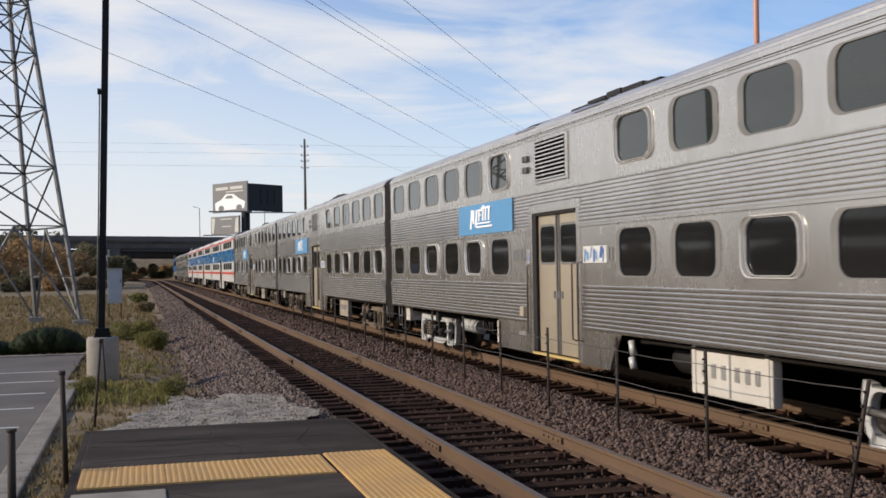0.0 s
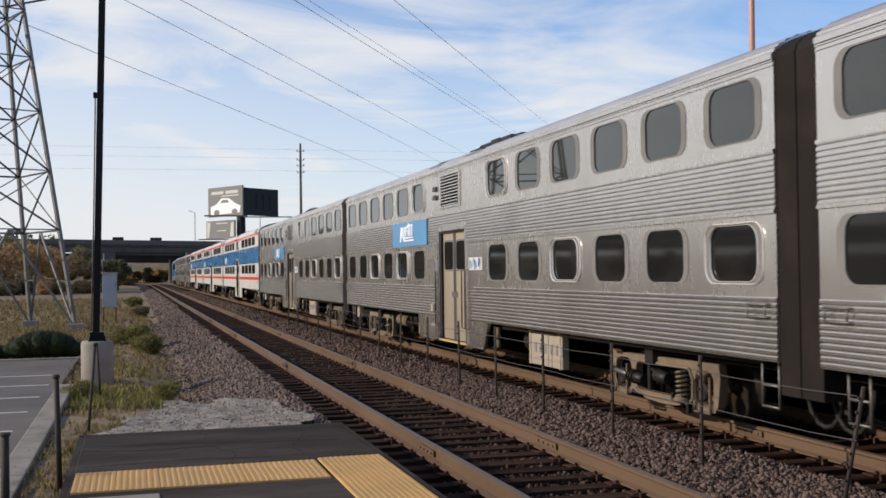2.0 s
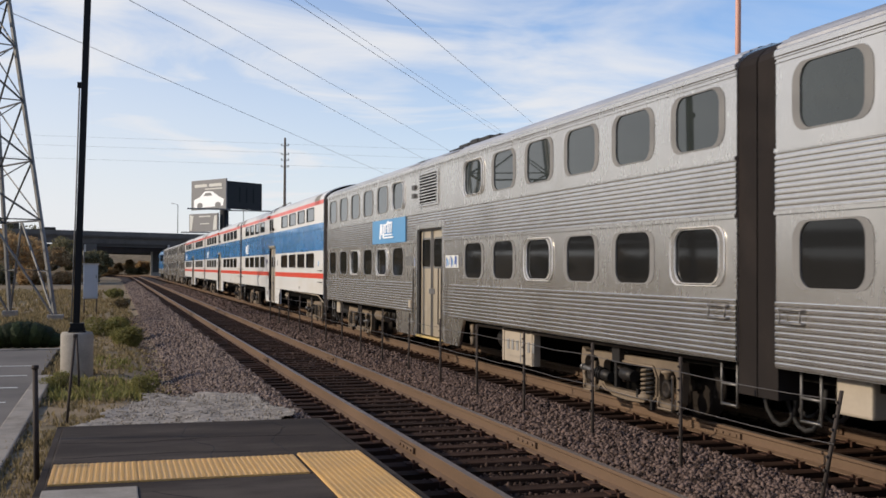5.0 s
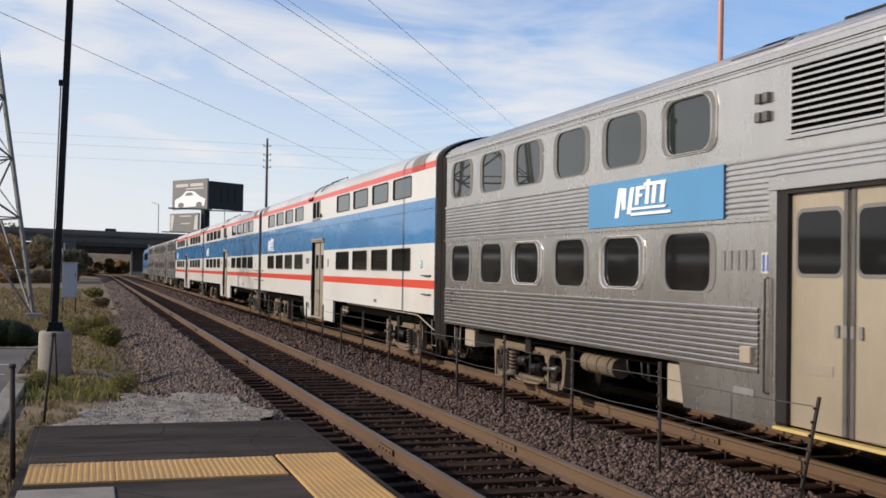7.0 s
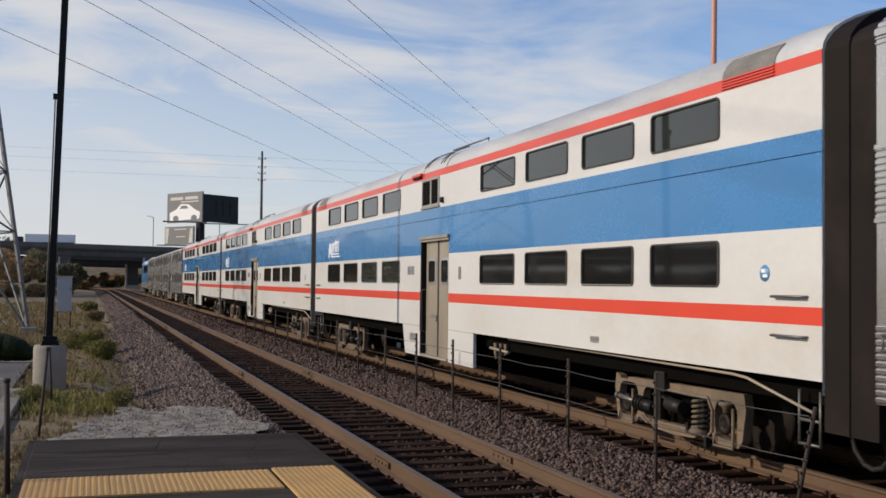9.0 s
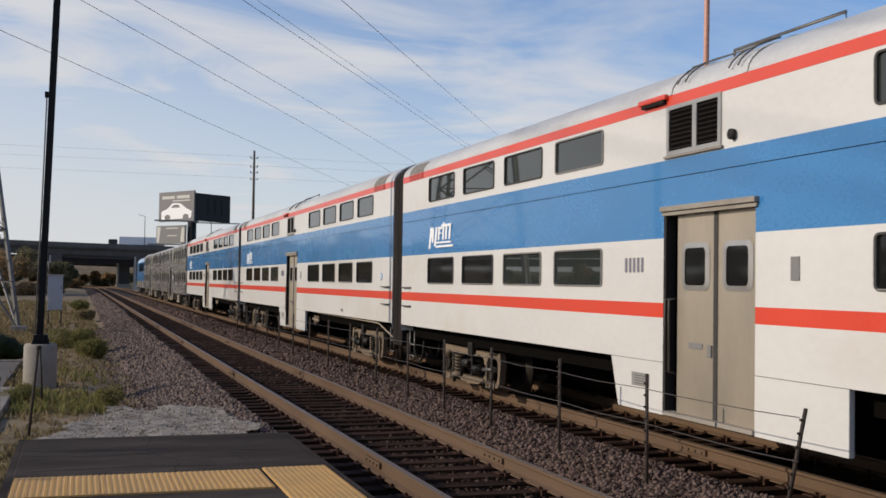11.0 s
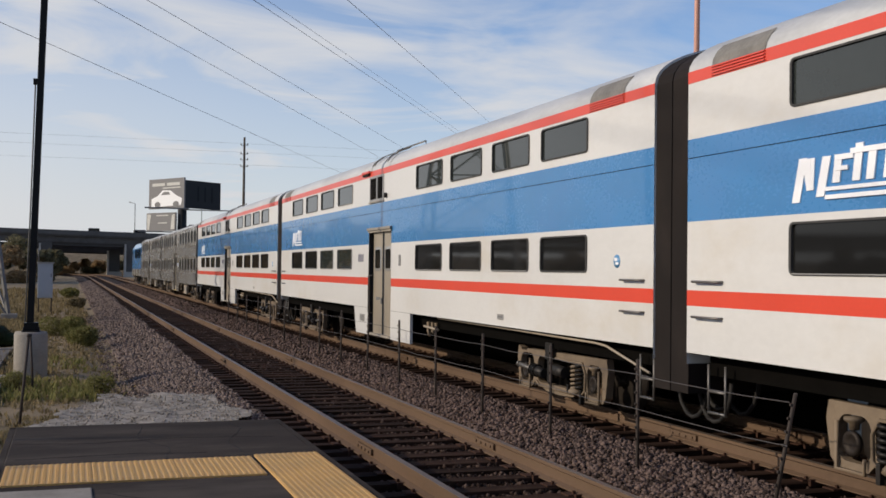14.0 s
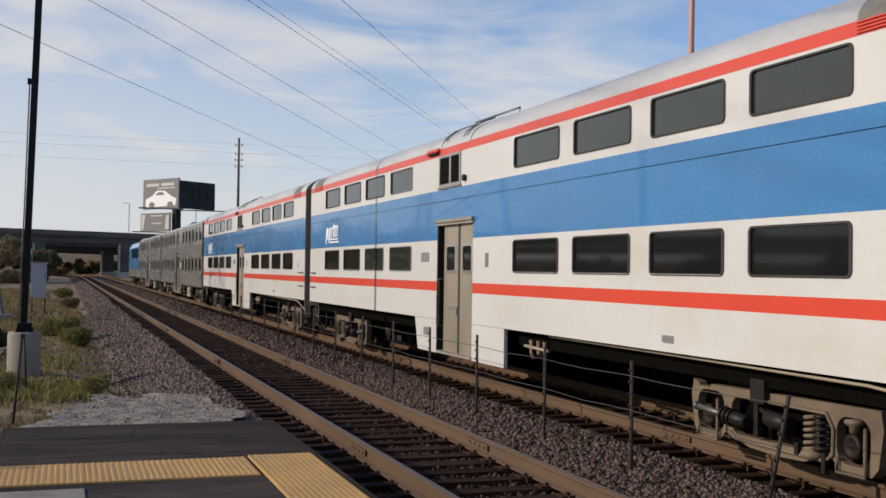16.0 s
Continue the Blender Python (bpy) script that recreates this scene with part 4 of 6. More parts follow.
        part("door_window", win, GLASS, leaf)
        g = bmesh.new()
        o, i = rounded(a + 0.07, b - 0.07, 2.01, 2.71, 0.12), rounded(a + 0.11, b - 0.11, 2.05, 2.67, 0.09)
        ro, ri = [g.verts.new((-HALF + 0.046, -p, q)) for p, q in o], [g.verts.new((-HALF + 0.043, -p, q)) for p, q in i]
        for k in range(len(o)):
            g.faces.new((ro[k], ro[(k + 1) % len(o)], ri[(k + 1) % len(o)], ri[k]))
        part("door_gasket", g, GASKET, leaf)
    for m in (-0.085, 0.025):
        part("door_rubber", boxes(((-HALF + 0.035, -mid - m - 0.06, 0.50), (-HALF + 0.08, -mid - m, 2.86))), HANDHOLD, c)
    for w in (-0.20, -0.07, 0.03, 0.15):
        part("door_latch", boxes(((-HALF + 0.025, -mid - w - 0.055, 1.44), (-HALF + 0.05, -mid - w, 1.56)), bevel=0.004), GREY_MARK, c)
    part("scuff_plate", boxes(((-HALF + 0.044, -12.60, 1.05), (-HALF + 0.052, -12.15, 1.16))), DOOR_GREY, c)
    # Near-black backing panel: the doorway's shade is in its colour.
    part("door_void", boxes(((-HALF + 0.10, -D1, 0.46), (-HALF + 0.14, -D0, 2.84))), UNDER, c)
    part("step_edge", boxes(((-HALF - 0.03, -D1, 0.44), (-HALF + 0.1, -D0, 0.474)), bevel=0.006), YELLOW_EDGE, c, "worn yellow step edge")
    # air intake louvre over the door
    lv = part("louvre", boxes(((-HALF - 0.03, -13.50, 3.42), (-HALF - 0.002, -13.40, 4.20)), ((-HALF - 0.03, -12.00, 3.42), (-HALF - 0.002, -11.90, 4.20)),
                              ((-HALF - 0.03, -13.40, 3.42), (-HALF - 0.002, -12.0, 3.47)), ((-HALF - 0.03, -13.40, 4.15), (-HALF - 0.002, -12.0, 4.20)), bevel=0.006), STEEL_FLAT, c)
    part("louvre_void", boxes(((-HALF - 0.004, -13.40, 3.47), (-HALF + 0.004, -12.0, 4.15))), UNDER, lv)
    for k in range(10):
        z = 3.48 + k * 0.068
        bm = bmesh.new()
        bm.faces.new([bm.verts.new((px, py, pz)) for px, py, pz in ((-HALF - 0.008, -13.4, z + 0.030), (-HALF - 0.008, -12.0, z + 0.030), (-HALF - 0.040, -12.0, z), (-HALF - 0.040, -13.4, z))])
        bm.faces.new([bm.verts.new((px, py, pz)) for px, py, pz in ((-HALF - 0.040, -13.4, z), (-HALF - 0.040, -12.0, z), (-HALF - 0.040, -12.0, z + 0.026), (-HALF - 0.040, -13.4, z + 0.026))])
        part("slat", bm, STEEL_FLAT, lv)
    for z in (3.66, 3.86):
        for u in (11.36, 11.50):
            part("vent_cap", boxes(((-HALF - 0.05, -u - 0.09, z), (-HALF, -u, z + 0.11)), bevel=0.012), HANDHOLD, c)
    if not plain:
        sg = part("sign_panel", boxes(((-HALF - 0.036, -10.75, 2.655), (-HALF - 0.024, -7.20, 3.275)), bevel=0.003), SIGN_BLUE, c, "blue rectangular sign panel")
        mark(sg, 8.05, 2.83, 0.90, 0.46, SIGN_WHITE, -HALF - 0.044)
    number_bars(c, 10.68, 2.08, 5, 0.105, 0.22, GREY_MARK)
    st = part("sticker", boxes(((-HALF - 0.006, -14.95, 2.03), (-HALF, -14.05, 2.29))), LINE, c, "torn white and blue sticker")
    for k in range(7):
        p, w = 14.09 + 0.118 * k, (0.05, 0.09, 0.04, 0.08, 0.06, 0.10, 0.05)[k]
        z0, z1, ln = 2.045 + 0.03 * (k % 3), 2.28 - 0.035 * ((k + 1) % 3), (0.03, -0.04, 0.06, 0.0, -0.03, 0.05, 0.02)[k]
        bm = bmesh.new()
        bm.faces.new([bm.verts.new((-HALF - 0.0085, -q, z)) for q, z in ((p, z0), (p + w, z0), (p + w + ln, z1), (p + ln, z1))])
        part("sticker_print", bm, (BADGE_BLUE, SIGN_BLUE, BADGE_BLUE)[k % 3], st)
    number_bars(c, 14.99, 2.06, 2, 0.09, 0.20, GREY_MARK)
    st = part("sticker", boxes(((-HALF - 0.006, -11.64, 2.05), (-HALF, -11.46, 2.27))), LINE, c)
    for k in range(2):
        part("sticker_print", boxes(((-HALF - 0.009, -11.53 - 0.08 * k, 2.07), (-HALF - 0.006, -11.48 - 0.08 * k, 2.25))), BADGE_BLUE, st)
    vertical_rail(c, 11.62, 0.78, 2.02, HANDHOLD); vertical_rail(c, 13.72, 0.78, 2.05, HANDHOLD); vertical_rail(c, 13.95, 0.78, 2.05, HANDHOLD)
    part("junction_box", boxes(((-HALF - 0.06, -11.34, 1.08), (-HALF, -11.14, 1.26)), bevel=0.012), BOXES, c)
    part("skirt_grille", boxes(((-HALF - 0.012, -11.35, 0.72), (-HALF, -10.95, 0.80))), GREY_MARK, c)
    for u in (U0 + 0.12, U1 - 0.55):
        handhold(c, u, u + 0.42, 1.60, mat=HANDHOLD); handhold(c, u, u + 0.42, 1.46, mat=HANDHOLD)
        for p in (u + 0.03, u + 0.39):
            part("handhold_upright", tube([(-HALF - 0.06, -p, 1.46), (-HALF - 0.06, -p, 1.60)], 0.012, 6), HANDHOLD, c)
    part("far_wall", boxes(((HALF - 0.04, -U1, 0.97), (HALF, -U0, 4.33))), STEEL_FLAT, c)
    part("floor", boxes(((-HALF + 0.2, -U1, 0.97), (HALF - 0.05, -U0, 1.05))), UNDER, c)
    # Added near-black sheet down the middle for the unlit inside.
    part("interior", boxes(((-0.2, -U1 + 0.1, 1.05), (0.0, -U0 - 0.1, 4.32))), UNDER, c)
    part("roof", extrude_profile(roof_profile(4.33, 4.735, 22, 0.018), -U0, -U1), ROOF_STEEL, c)
    flat = roof_profile(4.33, 4.745, 22)
    for u0, u1 in ((10.7, 11.75), (13.6, 14.75)):
        part("roof_plate", extrude_profile([(x * 1.008, z + 0.012) for x, z in flat[2:8]], -u0, -u1), ROOF_STEEL, c, "flat steel roof plate")
        part("roof_slot", extrude_profile([(x * 1.012, z + 0.018) for x, z in flat[3:6]], -u0 - 0.45, -u1 + 0.08), UNDER, c, "black air slot in the roof")
    for k, (u0, u1, h) in enumerate(((11.8, 12.5, 0.05), (12.55, 13.3, 0.09), (13.35, 13.9, 0.12), (13.95, 14.7, 0.10), (14.75, 15.3, 0.06))):
        part("roof_unit", boxes(((-0.85, -u1, 4.60), (0.85, -u0, 4.735 + h)), bevel=0.02), TRUCK_DARK, c, "sooty low roof unit")
    far = 19.15 if truck_mat is TRUCK_BRIGHT else 18.85
    bb = part("battery_box", boxes(((-1.46, -far, 0.33), (-1.33, -17.25, 0.94)), bevel=0.02), box_mat, c, "pale dusty equipment box")
    part("box_seam", boxes(((-1.466, -18.24, 0.35), (-1.458, -18.20, 0.92))), GREY_MARK, bb)
    for u in (17.30, far - 0.13):
        part("box_edge", boxes(((-1.475, -u - 0.08, 0.33), (-1.455, -u, 0.94)), bevel=0.005), box_mat, bb)
    for u in (17.55, 17.78, 18.02, 18.34, 18.58, 18.80):
        part("box_latch", boxes(((-1.475, -u - 0.10, 0.56), (-1.458, -u, 0.74)), bevel=0.006), UPPER_FRAME, bb)
    for z, r in ((0.78, 0.10), (0.56, 0.08)):
        part("valve", tube([(-1.44, -15.42, z + r), (-1.44, -15.48, z - r)], 0.055, 10), truck_mat, c)
    part("small_box", boxes(((-1.46, -9.75, 0.44), (-0.9, -9.2, 0.92)), bevel=0.03), box_mat, c)
    part("small_box", boxes(((-1.44, -1.75, 0.58), (-0.9, -1.2, 0.95)), bevel=0.03), box_mat, c)
    tank = part("brake_cylinder", tube([(-1.25, -6.45, 0.70), (-1.25, -6.52, 0.70), (-1.25, -7.45, 0.68), (-1.25, -7.52, 0.68)], 0.145, 16), truck_mat, c)
    for u in (6.62, 6.95, 7.30):
        part("tank_strap", tube([(-1.25, -u, 0.697), (-1.25, -u - 0.07, 0.695)], 0.155, 16), truck_mat, tank)
    for k in range(4):
        u = 7.8 + (0.0, 0.42, 0.61, 1.15)[k]
        part("hanger_pipe", tube([(-1.3, -u, 0.94), (-1.3, -u - 0.03, 0.70 - 0.05 * (k % 3)), (-1.24, -u - 0.12, 0.60)], 0.022, 6), TRUCK_DARK, c)
    ends(c, STEEL_FLAT, 4.33, 4.745)
    under_gear(c, True)
    truck(c, 4.13, truck_mat, True); truck(c, 22.15, truck_mat)
    return c


W_WIN = [(2.32, 3.95), (4.46, 6.08), (6.56, 8.17), (8.66, 10.27), (15.70, 17.40), (17.88, 19.54), (20.04, 21.64), (22.10, 23.70)]


def white_coach(label):
    c = thing("bilevel_coach", label, "train car", (FAR_X, 0, 0), "train")
    D0, D1 = 11.97, 13.86
    for a, b in ((U0, D0), (D1, U1)):
        mine = [w for w in W_WIN if a < w[0] < b]
        part("lower_wall", side_panel(a, b, 1.82, 2.61, [(p, q, 2.01, 2.53) for p, q in mine], 0.07), WHITE, c)
        part("red_stripe", side_panel(a, b, 1.64, 1.82), RED, c, "red painted stripe")
        part("sill_wall", side_panel(a, b, 1.10, 1.64), WHITE, c)
        part("blue_band", side_panel(a, b, 2.61, 3.337), BLUE, c, "glossy blue painted band")
    part("blue_band", side_panel(D0, D1, 2.98, 3.337), BLUE, c, "glossy blue painted band")
    part("blue_band", side_panel(U0, U1, 3.347, 3.56), BLUE, c, "glossy blue painted band")
    part("seam", boxes(((-HALF + 0.012, -U1, 3.325), (-HALF + 0.02, -U0, 3.355))), UNDER, c)
    part("upper_wall", side_panel(U0, U1, 3.56, 4.208, [(p, q, 3.68, 4.165) for p, q in W_WIN], 0.07), WHITE, c)
    for k, (p, q) in enumerate(W_WIN):
        pale_pane = k in (2, 3)            # paler panes with grey gaskets
        window(c, p, q, 3.68, 4.165, 0.07, 0.034, GREY_FRAME if k != 3 else GASKET, GLASS_UP)
        win = window(c, p, q, 2.01, 2.53, 0.07, 0.034, GASKET if pale_pane else GREY_FRAME, GLASS_UP if pale_pane else GLASS)
        if k in (0, 1, 4, 5, 6):
            part("drip_rail", boxes(((-HALF - 0.018, -q + 0.05, 2.016), (-HALF - 0.013, -p - 0.05, 2.027))), UPPER_FRAME, win)
    prof = roof_profile(4.335, 4.91, 22)
    part("cornice_stripe", side_panel(U0, U1, 4.208, 4.345, x=-HALF - 0.003), RED, c, "red painted cornice stripe")
    part("roof", extrude_profile(prof, -U0, -U1, smooth=True), ROOF_PALE, c)
    for u0 in (0.9, 23.75):
        part("roof_intake", extrude_profile([(x * 1.004, z + 0.006) for x, z in prof[0:4]], -u0, -u0 - 1.0), INTAKE, c, "sooty flush roof intake")
        for k in range(4):
            part("intake_louvre", boxes(((-HALF - 0.022, -u0 - 1.0, 4.225 + 0.032 * k), (-HALF - 0.003, -u0, 4.240 + 0.032 * k))), RED, c)
    part("roof_lamp", boxes(((-1.66, -12.02, 4.30), (-1.5, -11.34, 4.37)), bevel=0.02), RED, c)
    part("lamp_slot", boxes(((-1.655, -11.98, 4.255), (-1.60, -11.42, 4.302)), bevel=0.01), DIAPHRAGM, c)
    part("roof_pipe", tube([(-1.15, -12.75, 4.70), (-1.15, -12.75, 4.80), (-1.05, -14.6, 4.84), (-1.05, -14.6, 4.72)], 0.018, 6), HANDHOLD, c)
    for u in (12.0, 13.6):
        part("roof_rib", extrude_profile([(x * 1.006, z + 0.012) for x, z in prof[0:12]], -u, -u - 0.10), ROOF_PALE, c)
    for u in (12.25, 12.43, 13.35, 13.53):
        part("roof_rail", tube([(x * 1.02, -u, z + 0.03) for x, z in prof[1:7]], 0.011, 6), HANDHOLD, c)
    part("roof_rail", tube([(prof[4][0] * 1.02, -12.2, prof[4][1] + 0.035), (prof[4][0] * 1.02, -13.6, prof[4][1] + 0.035)], 0.011, 6), HANDHOLD, c)
    # doorway: a pair of leaves set back in a dark pocket
    part("door_surround", boxes(((-HALF - 0.06, -D1 - 0.06, 2.93), (-HALF + 0.1, -D0 + 0.05, 2.99)), ((-HALF - 0.03, -D1 - 0.05, 2.88), (-HALF + 0.1, -D0 + 0.04, 2.93)), bevel=0.004), CONCRETE, c, "dusty projecting lintel over the door")
    part("door_post", boxes(((-HALF - 0.012, -D0 - 0.04, 0.5), (-HALF + 0.12, -D0 + 0.02, 2.92))), BLACK_RUBBER, c)
    # Pocket shade painted as a near-black panel behind the leaves.
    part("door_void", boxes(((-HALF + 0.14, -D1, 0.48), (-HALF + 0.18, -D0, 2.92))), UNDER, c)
    for a, b in ((12.16, 12.98), (13.04, 13.84)):
        leaf = part("door_leaf", boxes(((-HALF + 0.06, -b, 0.52), (-HALF + 0.10, -a, 2.88)), bevel=0.006), DOOR_GREY, c, "brushed stainless door leaf")
        g = bmesh.new()
        g.faces.new([g.verts.new((-HALF + 0.056, -p, q)) for p, q in rounded(a + 0.19, b - 0.18, 2.04, 2.48, 0.06)])
        part("door_window", g, GLASS, leaf)
        ring = bmesh.new()
        o, n = rounded(a + 0.11, b - 0.10, 1.98, 2.54, 0.11), rounded(a + 0.19, b - 0.18, 2.04, 2.48, 0.06)
        ro, ri = [ring.verts.new((-HALF + 0.055, -p, q)) for p, q in o], [ring.verts.new((-HALF + 0.045, -p, q)) for p, q in n]
        for k in range(len(o)):
            ring.faces.new((ro[k], ro[(k + 1) % len(o)], ri[(k + 1) % len(o)], ri[k]))
        part("door_gasket", ring, UPPER_FRAME, leaf)
    part("door_rubber", boxes(((-HALF + 0.05, -13.05, 0.52), (-HALF + 0.11, -12.97, 2.88))), GREY_FRAME, c)
    part("push_plate", boxes(((-HALF + 0.05, -12.74, 1.30), (-HALF + 0.062, -12.44, 1.37)), bevel=0.003), GREY_MARK, c)
    for u in (12.03, 12.12):
        part("handrail", tube([(-HALF + 0.05, -u, 0.98), (-HALF - 0.03, -u, 1.0), (-HALF - 0.03, -u, 1.86), (-HALF + 0.05, -u, 1.88)], 0.014, 6), HANDHOLD, c)
    part("door_latch", boxes(((-HALF + 0.04, -12.94, 1.22), (-HALF + 0.06, -12.86, 1.36))), GREY_MARK, c)
    part("step_edge", boxes(((-HALF - 0.03, -D1, 0.47), (-HALF + 0.1, -D0, 0.52)), bevel=0.006), CONCRETE, c)
    gr = part("grille", boxes(((-HALF - 0.02, -13.2, 3.60), (-HALF - 0.002, -13.14, 4.21)), ((-HALF - 0.02, -12.06, 3.60), (-HALF - 0.002, -12.00, 4.21)),
                              ((-HALF - 0.02, -13.14, 3.60), (-HALF - 0.002, -12.06, 3.66)), ((-HALF - 0.02, -12.69, 3.66), (-HALF - 0.002, -12.60, 4.18)),
                              ((-HALF - 0.02, -13.14, 4.16), (-HALF - 0.002, -12.06, 4.21))), UPPER_FRAME, c, "dull grey grille frame")
    part("grille_sill", boxes(((-HALF - 0.035, -13.24, 3.575), (-HALF - 0.002, -11.96, 3.605)), bevel=0.004), CONCRETE, gr, "stained sill")
    part("grille_void", boxes(((-HALF - 0.006, -13.14, 3.66), (-HALF - 0.001, -12.06, 4.18))), UNDER, gr)
    for k in range(9):
        part("slat", boxes(((-HALF - 0.014, -13.14, 3.68 + 0.055 * k), (-HALF - 0.008, -12.06, 3.695 + 0.055 * k))), DIAPHRAGM, gr)
    lamp = part("lamp", lathe([(0.01, 0.0), (0.06, 0.0), (0.06, 0.05), (0.01, 0.07)], 10, "x"), BLACK_RUBBER, c)
    lamp.location = (-HALF - 0.06, -13.45, 3.70)
    for pts in ([(10.56, 1.10), (10.77, 0.46), (D0, 0.46), (D0, 1.10)], [(D1, 1.10), (D1, 0.46), (15.36, 0.46), (15.36, 1.10)]):
        bm = bmesh.new()
        a = [bm.verts.new((-HALF, -p, q)) for p, q in pts]; b = [bm.verts.new((-HALF + 0.06, -p, q)) for p, q in pts]
        bm.faces.new(a); bm.faces.new(list(reversed(b)))
        for k in range(4):
            bm.faces.new((a[k], b[k], b[(k + 1) % 4], a[(k + 1) % 4]))
        bmesh.ops.recalc_face_normals(bm, faces=bm.faces)
        part("skirt", bm, WHITE, c)
    sk = part("skirt_grille", boxes(((-HALF - 0.008, -11.60, 0.76), (-HALF, -11.15, 0.93)), bevel=0.003), UPPER_FRAME, c)
    for k in range(4):
        part("grille_slot", boxes(((-HALF - 0.012, -11.52, 0.785 + 0.032 * k), (-HALF - 0.007, -11.23, 0.802 + 0.032 * k))), GREY_MARK, sk)
    for y0, y1 in ((-D0, -10.56), (-15.36, -D1)):
        part("skirt_seam", boxes(((-HALF - 0.003, y0, 1.094), (-HALF + 0.01, y1, 1.102))), GREY_MARK, c)
    rp = part("reporting_plate", boxes(((-HALF - 0.012, -20.62, 1.21), (-HALF, -20.36, 1.30)), bevel=0.004), UPPER_FRAME, c)
    part("plate_bar", boxes(((-HALF - 0.015, -20.60, 1.235), (-HALF - 0.012, -20.38, 1.275))), GREY_MARK, rp)
    mark(c, 2.36, 2.78, 0.93, 0.50, SIGN_WHITE, -HALF - 0.008)
    number_bars(c, 10.94, 2.20, 5, 0.08, 0.185, PURPLE_MARK)
    part("door_control", boxes(((-HALF - 0.012, -14.62, 2.1), (-HALF, -14.48, 2.34)), bevel=0.004), GREY_MARK, c)
    badge = part("round_badge", lathe([(0.01, 0.0), (0.088, 0.0), (0.088, 0.006), (0.01, 0.006)], 16, "x"), SIGN_BLUE, c)
    badge.location = (-HALF - 0.006, -24.58, 2.16)
    part("badge_mark", boxes(((-0.004, -0.055, -0.045), (-0.001, 0.03, -0.012)), ((-0.004, -0.02, 0.005), (-0.001, 0.06, 0.045))), SIGN_WHITE, badge)
    for u in (U0 + 0.18, U1 - 0.78):
        for z in (1.52, 1.92):
            handhold(c, u, u + 0.56, z, mat=HANDHOLD)
    part("far_wall", boxes(((HALF - 0.04, -U1, 1.02), (HALF, -U0, 4.335))), WHITE, c)
    part("floor", boxes(((-HALF + 0.2, -U1, 1.10), (HALF - 0.05, -U0, 1.17))), UNDER, c)
    # Added near-black sheet, standing for shade inside the coach.
    part("interior", boxes(((-0.2, -U1 + 0.1, 1.05), (0.0, -U0 - 0.1, 4.32))), UNDER, c)
    ends(c, WHITE, 4.335, 4.91)
    under_gear(c, False)
    truck(c, 4.13, TRUCK, True); truck(c, 22.17, TRUCK)
    return c


def locomotive():
    c = thing("diesel_locomotive", "blue and silver diesel locomotive at the train's end", "locomotive", (FAR_X, 0, 0), "train")
    L0, L1 = -17.4, -0.35
    prof = [(-1.55, 1.0), (-1.55, 3.95), (-1.2, 4.5), (-0.5, 4.72), (0.5, 4.72), (1.2, 4.5), (1.55, 3.95), (1.55, 1.0)]
    part("carbody", extrude_profile(prof, -L0, -L1 - 0.2, True), BLUE, c)
    part("silver_band", boxes(((-1.57, 0.56, 1.0), (-1.552, 17.3, 1.75))), STEEL_FLAT, c)
    for k in range(4):
        part("radiator_grille", boxes(((-1.575, 2.0 + 2.6 * k, 2.9), (-1.552, 3.9 + 2.6 * k, 3.8)), bevel=0.006), UNDER, c)
    part("cab_window", boxes(((-1.572, 15.4, 2.9), (-1.552, 16.5, 3.6))), GLASS, c)
    part("fuel_tank", boxes(((-1.4, 6.0, 0.35), (1.4, 11.0, 0.95)), bevel=0.06), UNDER, c)
    part("underframe", boxes(((-1.45, 0.5, 0.85), (1.45, 17.3, 1.0))), UNDER, c)
    part("roof_fan", boxes(((-0.8, 3.0, 4.7), (0.8, 8.0, 4.86)), bevel=0.04), ROOF_STEEL, c)
    truck(c, -3.4, TRUCK); truck(c, -14.2, TRUCK)
    return c


silver_a = silver_coach("corrugated stainless bilevel coach with bright silver trucks and blue sign", TRUCK_BRIGHT)
silver_b = silver_coach("corrugated stainless bilevel coach with dusty trucks and blue sign", TRUCK)
silver_c = silver_coach("plain corrugated stainless bilevel coach with dusty trucks", TRUCK, True)
white_a = white_coach("white bilevel coach with blue band, red stripes and open door pocket")
train = [silver_a, silver_b, copy_thing(silver_b, pose(FAR_X, 0, 0)), white_a, copy_thing(white_a, pose(FAR_X, 0, 0)), copy_thing(white_a, pose(FAR_X, 0, 0)),
         silver_c, copy_thing(silver_c, pose(FAR_X, 0, 0)), locomotive()]


# metres gone at given seconds, braking evenly
TRAVEL = [(0, 0.00), (0.5, 5.36), (1, 10.45), (1.5, 15.32), (2, 19.99), (2.5, 24.58), (3, 29.08), (3.5, 33.48), (4, 37.75), (6.5, 56.84), (7, 60.42), (7.5, 63.89), (8, 67.20),
          (8.5, 70.31), (9, 73.36), (11.5, 86.67), (12, 88.90), (12.5, 90.99), (13, 92.92), (13.5, 94.71), (14, 96.36), (14.5, 97.96), (15, 99.38), (15.5, 100.70), (16, 101.90)]


def travel(t):
    """Metres that the braking train has gone by t seconds."""
    ts, ss = [a for a, _ in TRAVEL], [b for _, b in TRAVEL]
    i = max(0, min(len(ts) - 2, sum(a <= t for a in ts) - 1))

    def slope(k):
        a, b = max(0, k - 1), min(len(ts) - 1, k + 1)
        return (ss[b] - ss[a]) / (ts[b] - ts[a])
    h = ts[i + 1] - ts[i]
    u = (t - ts[i]) / h
    return ((2 * u ** 3 - 3 * u ** 2 + 1) * ss[i] + (u ** 3 - 2 * u ** 2 + u) * h * slope(i)
            + (3 * u ** 2 - 2 * u ** 3) * ss[i + 1] + (u ** 3 - u ** 2) * h * slope(i + 1))


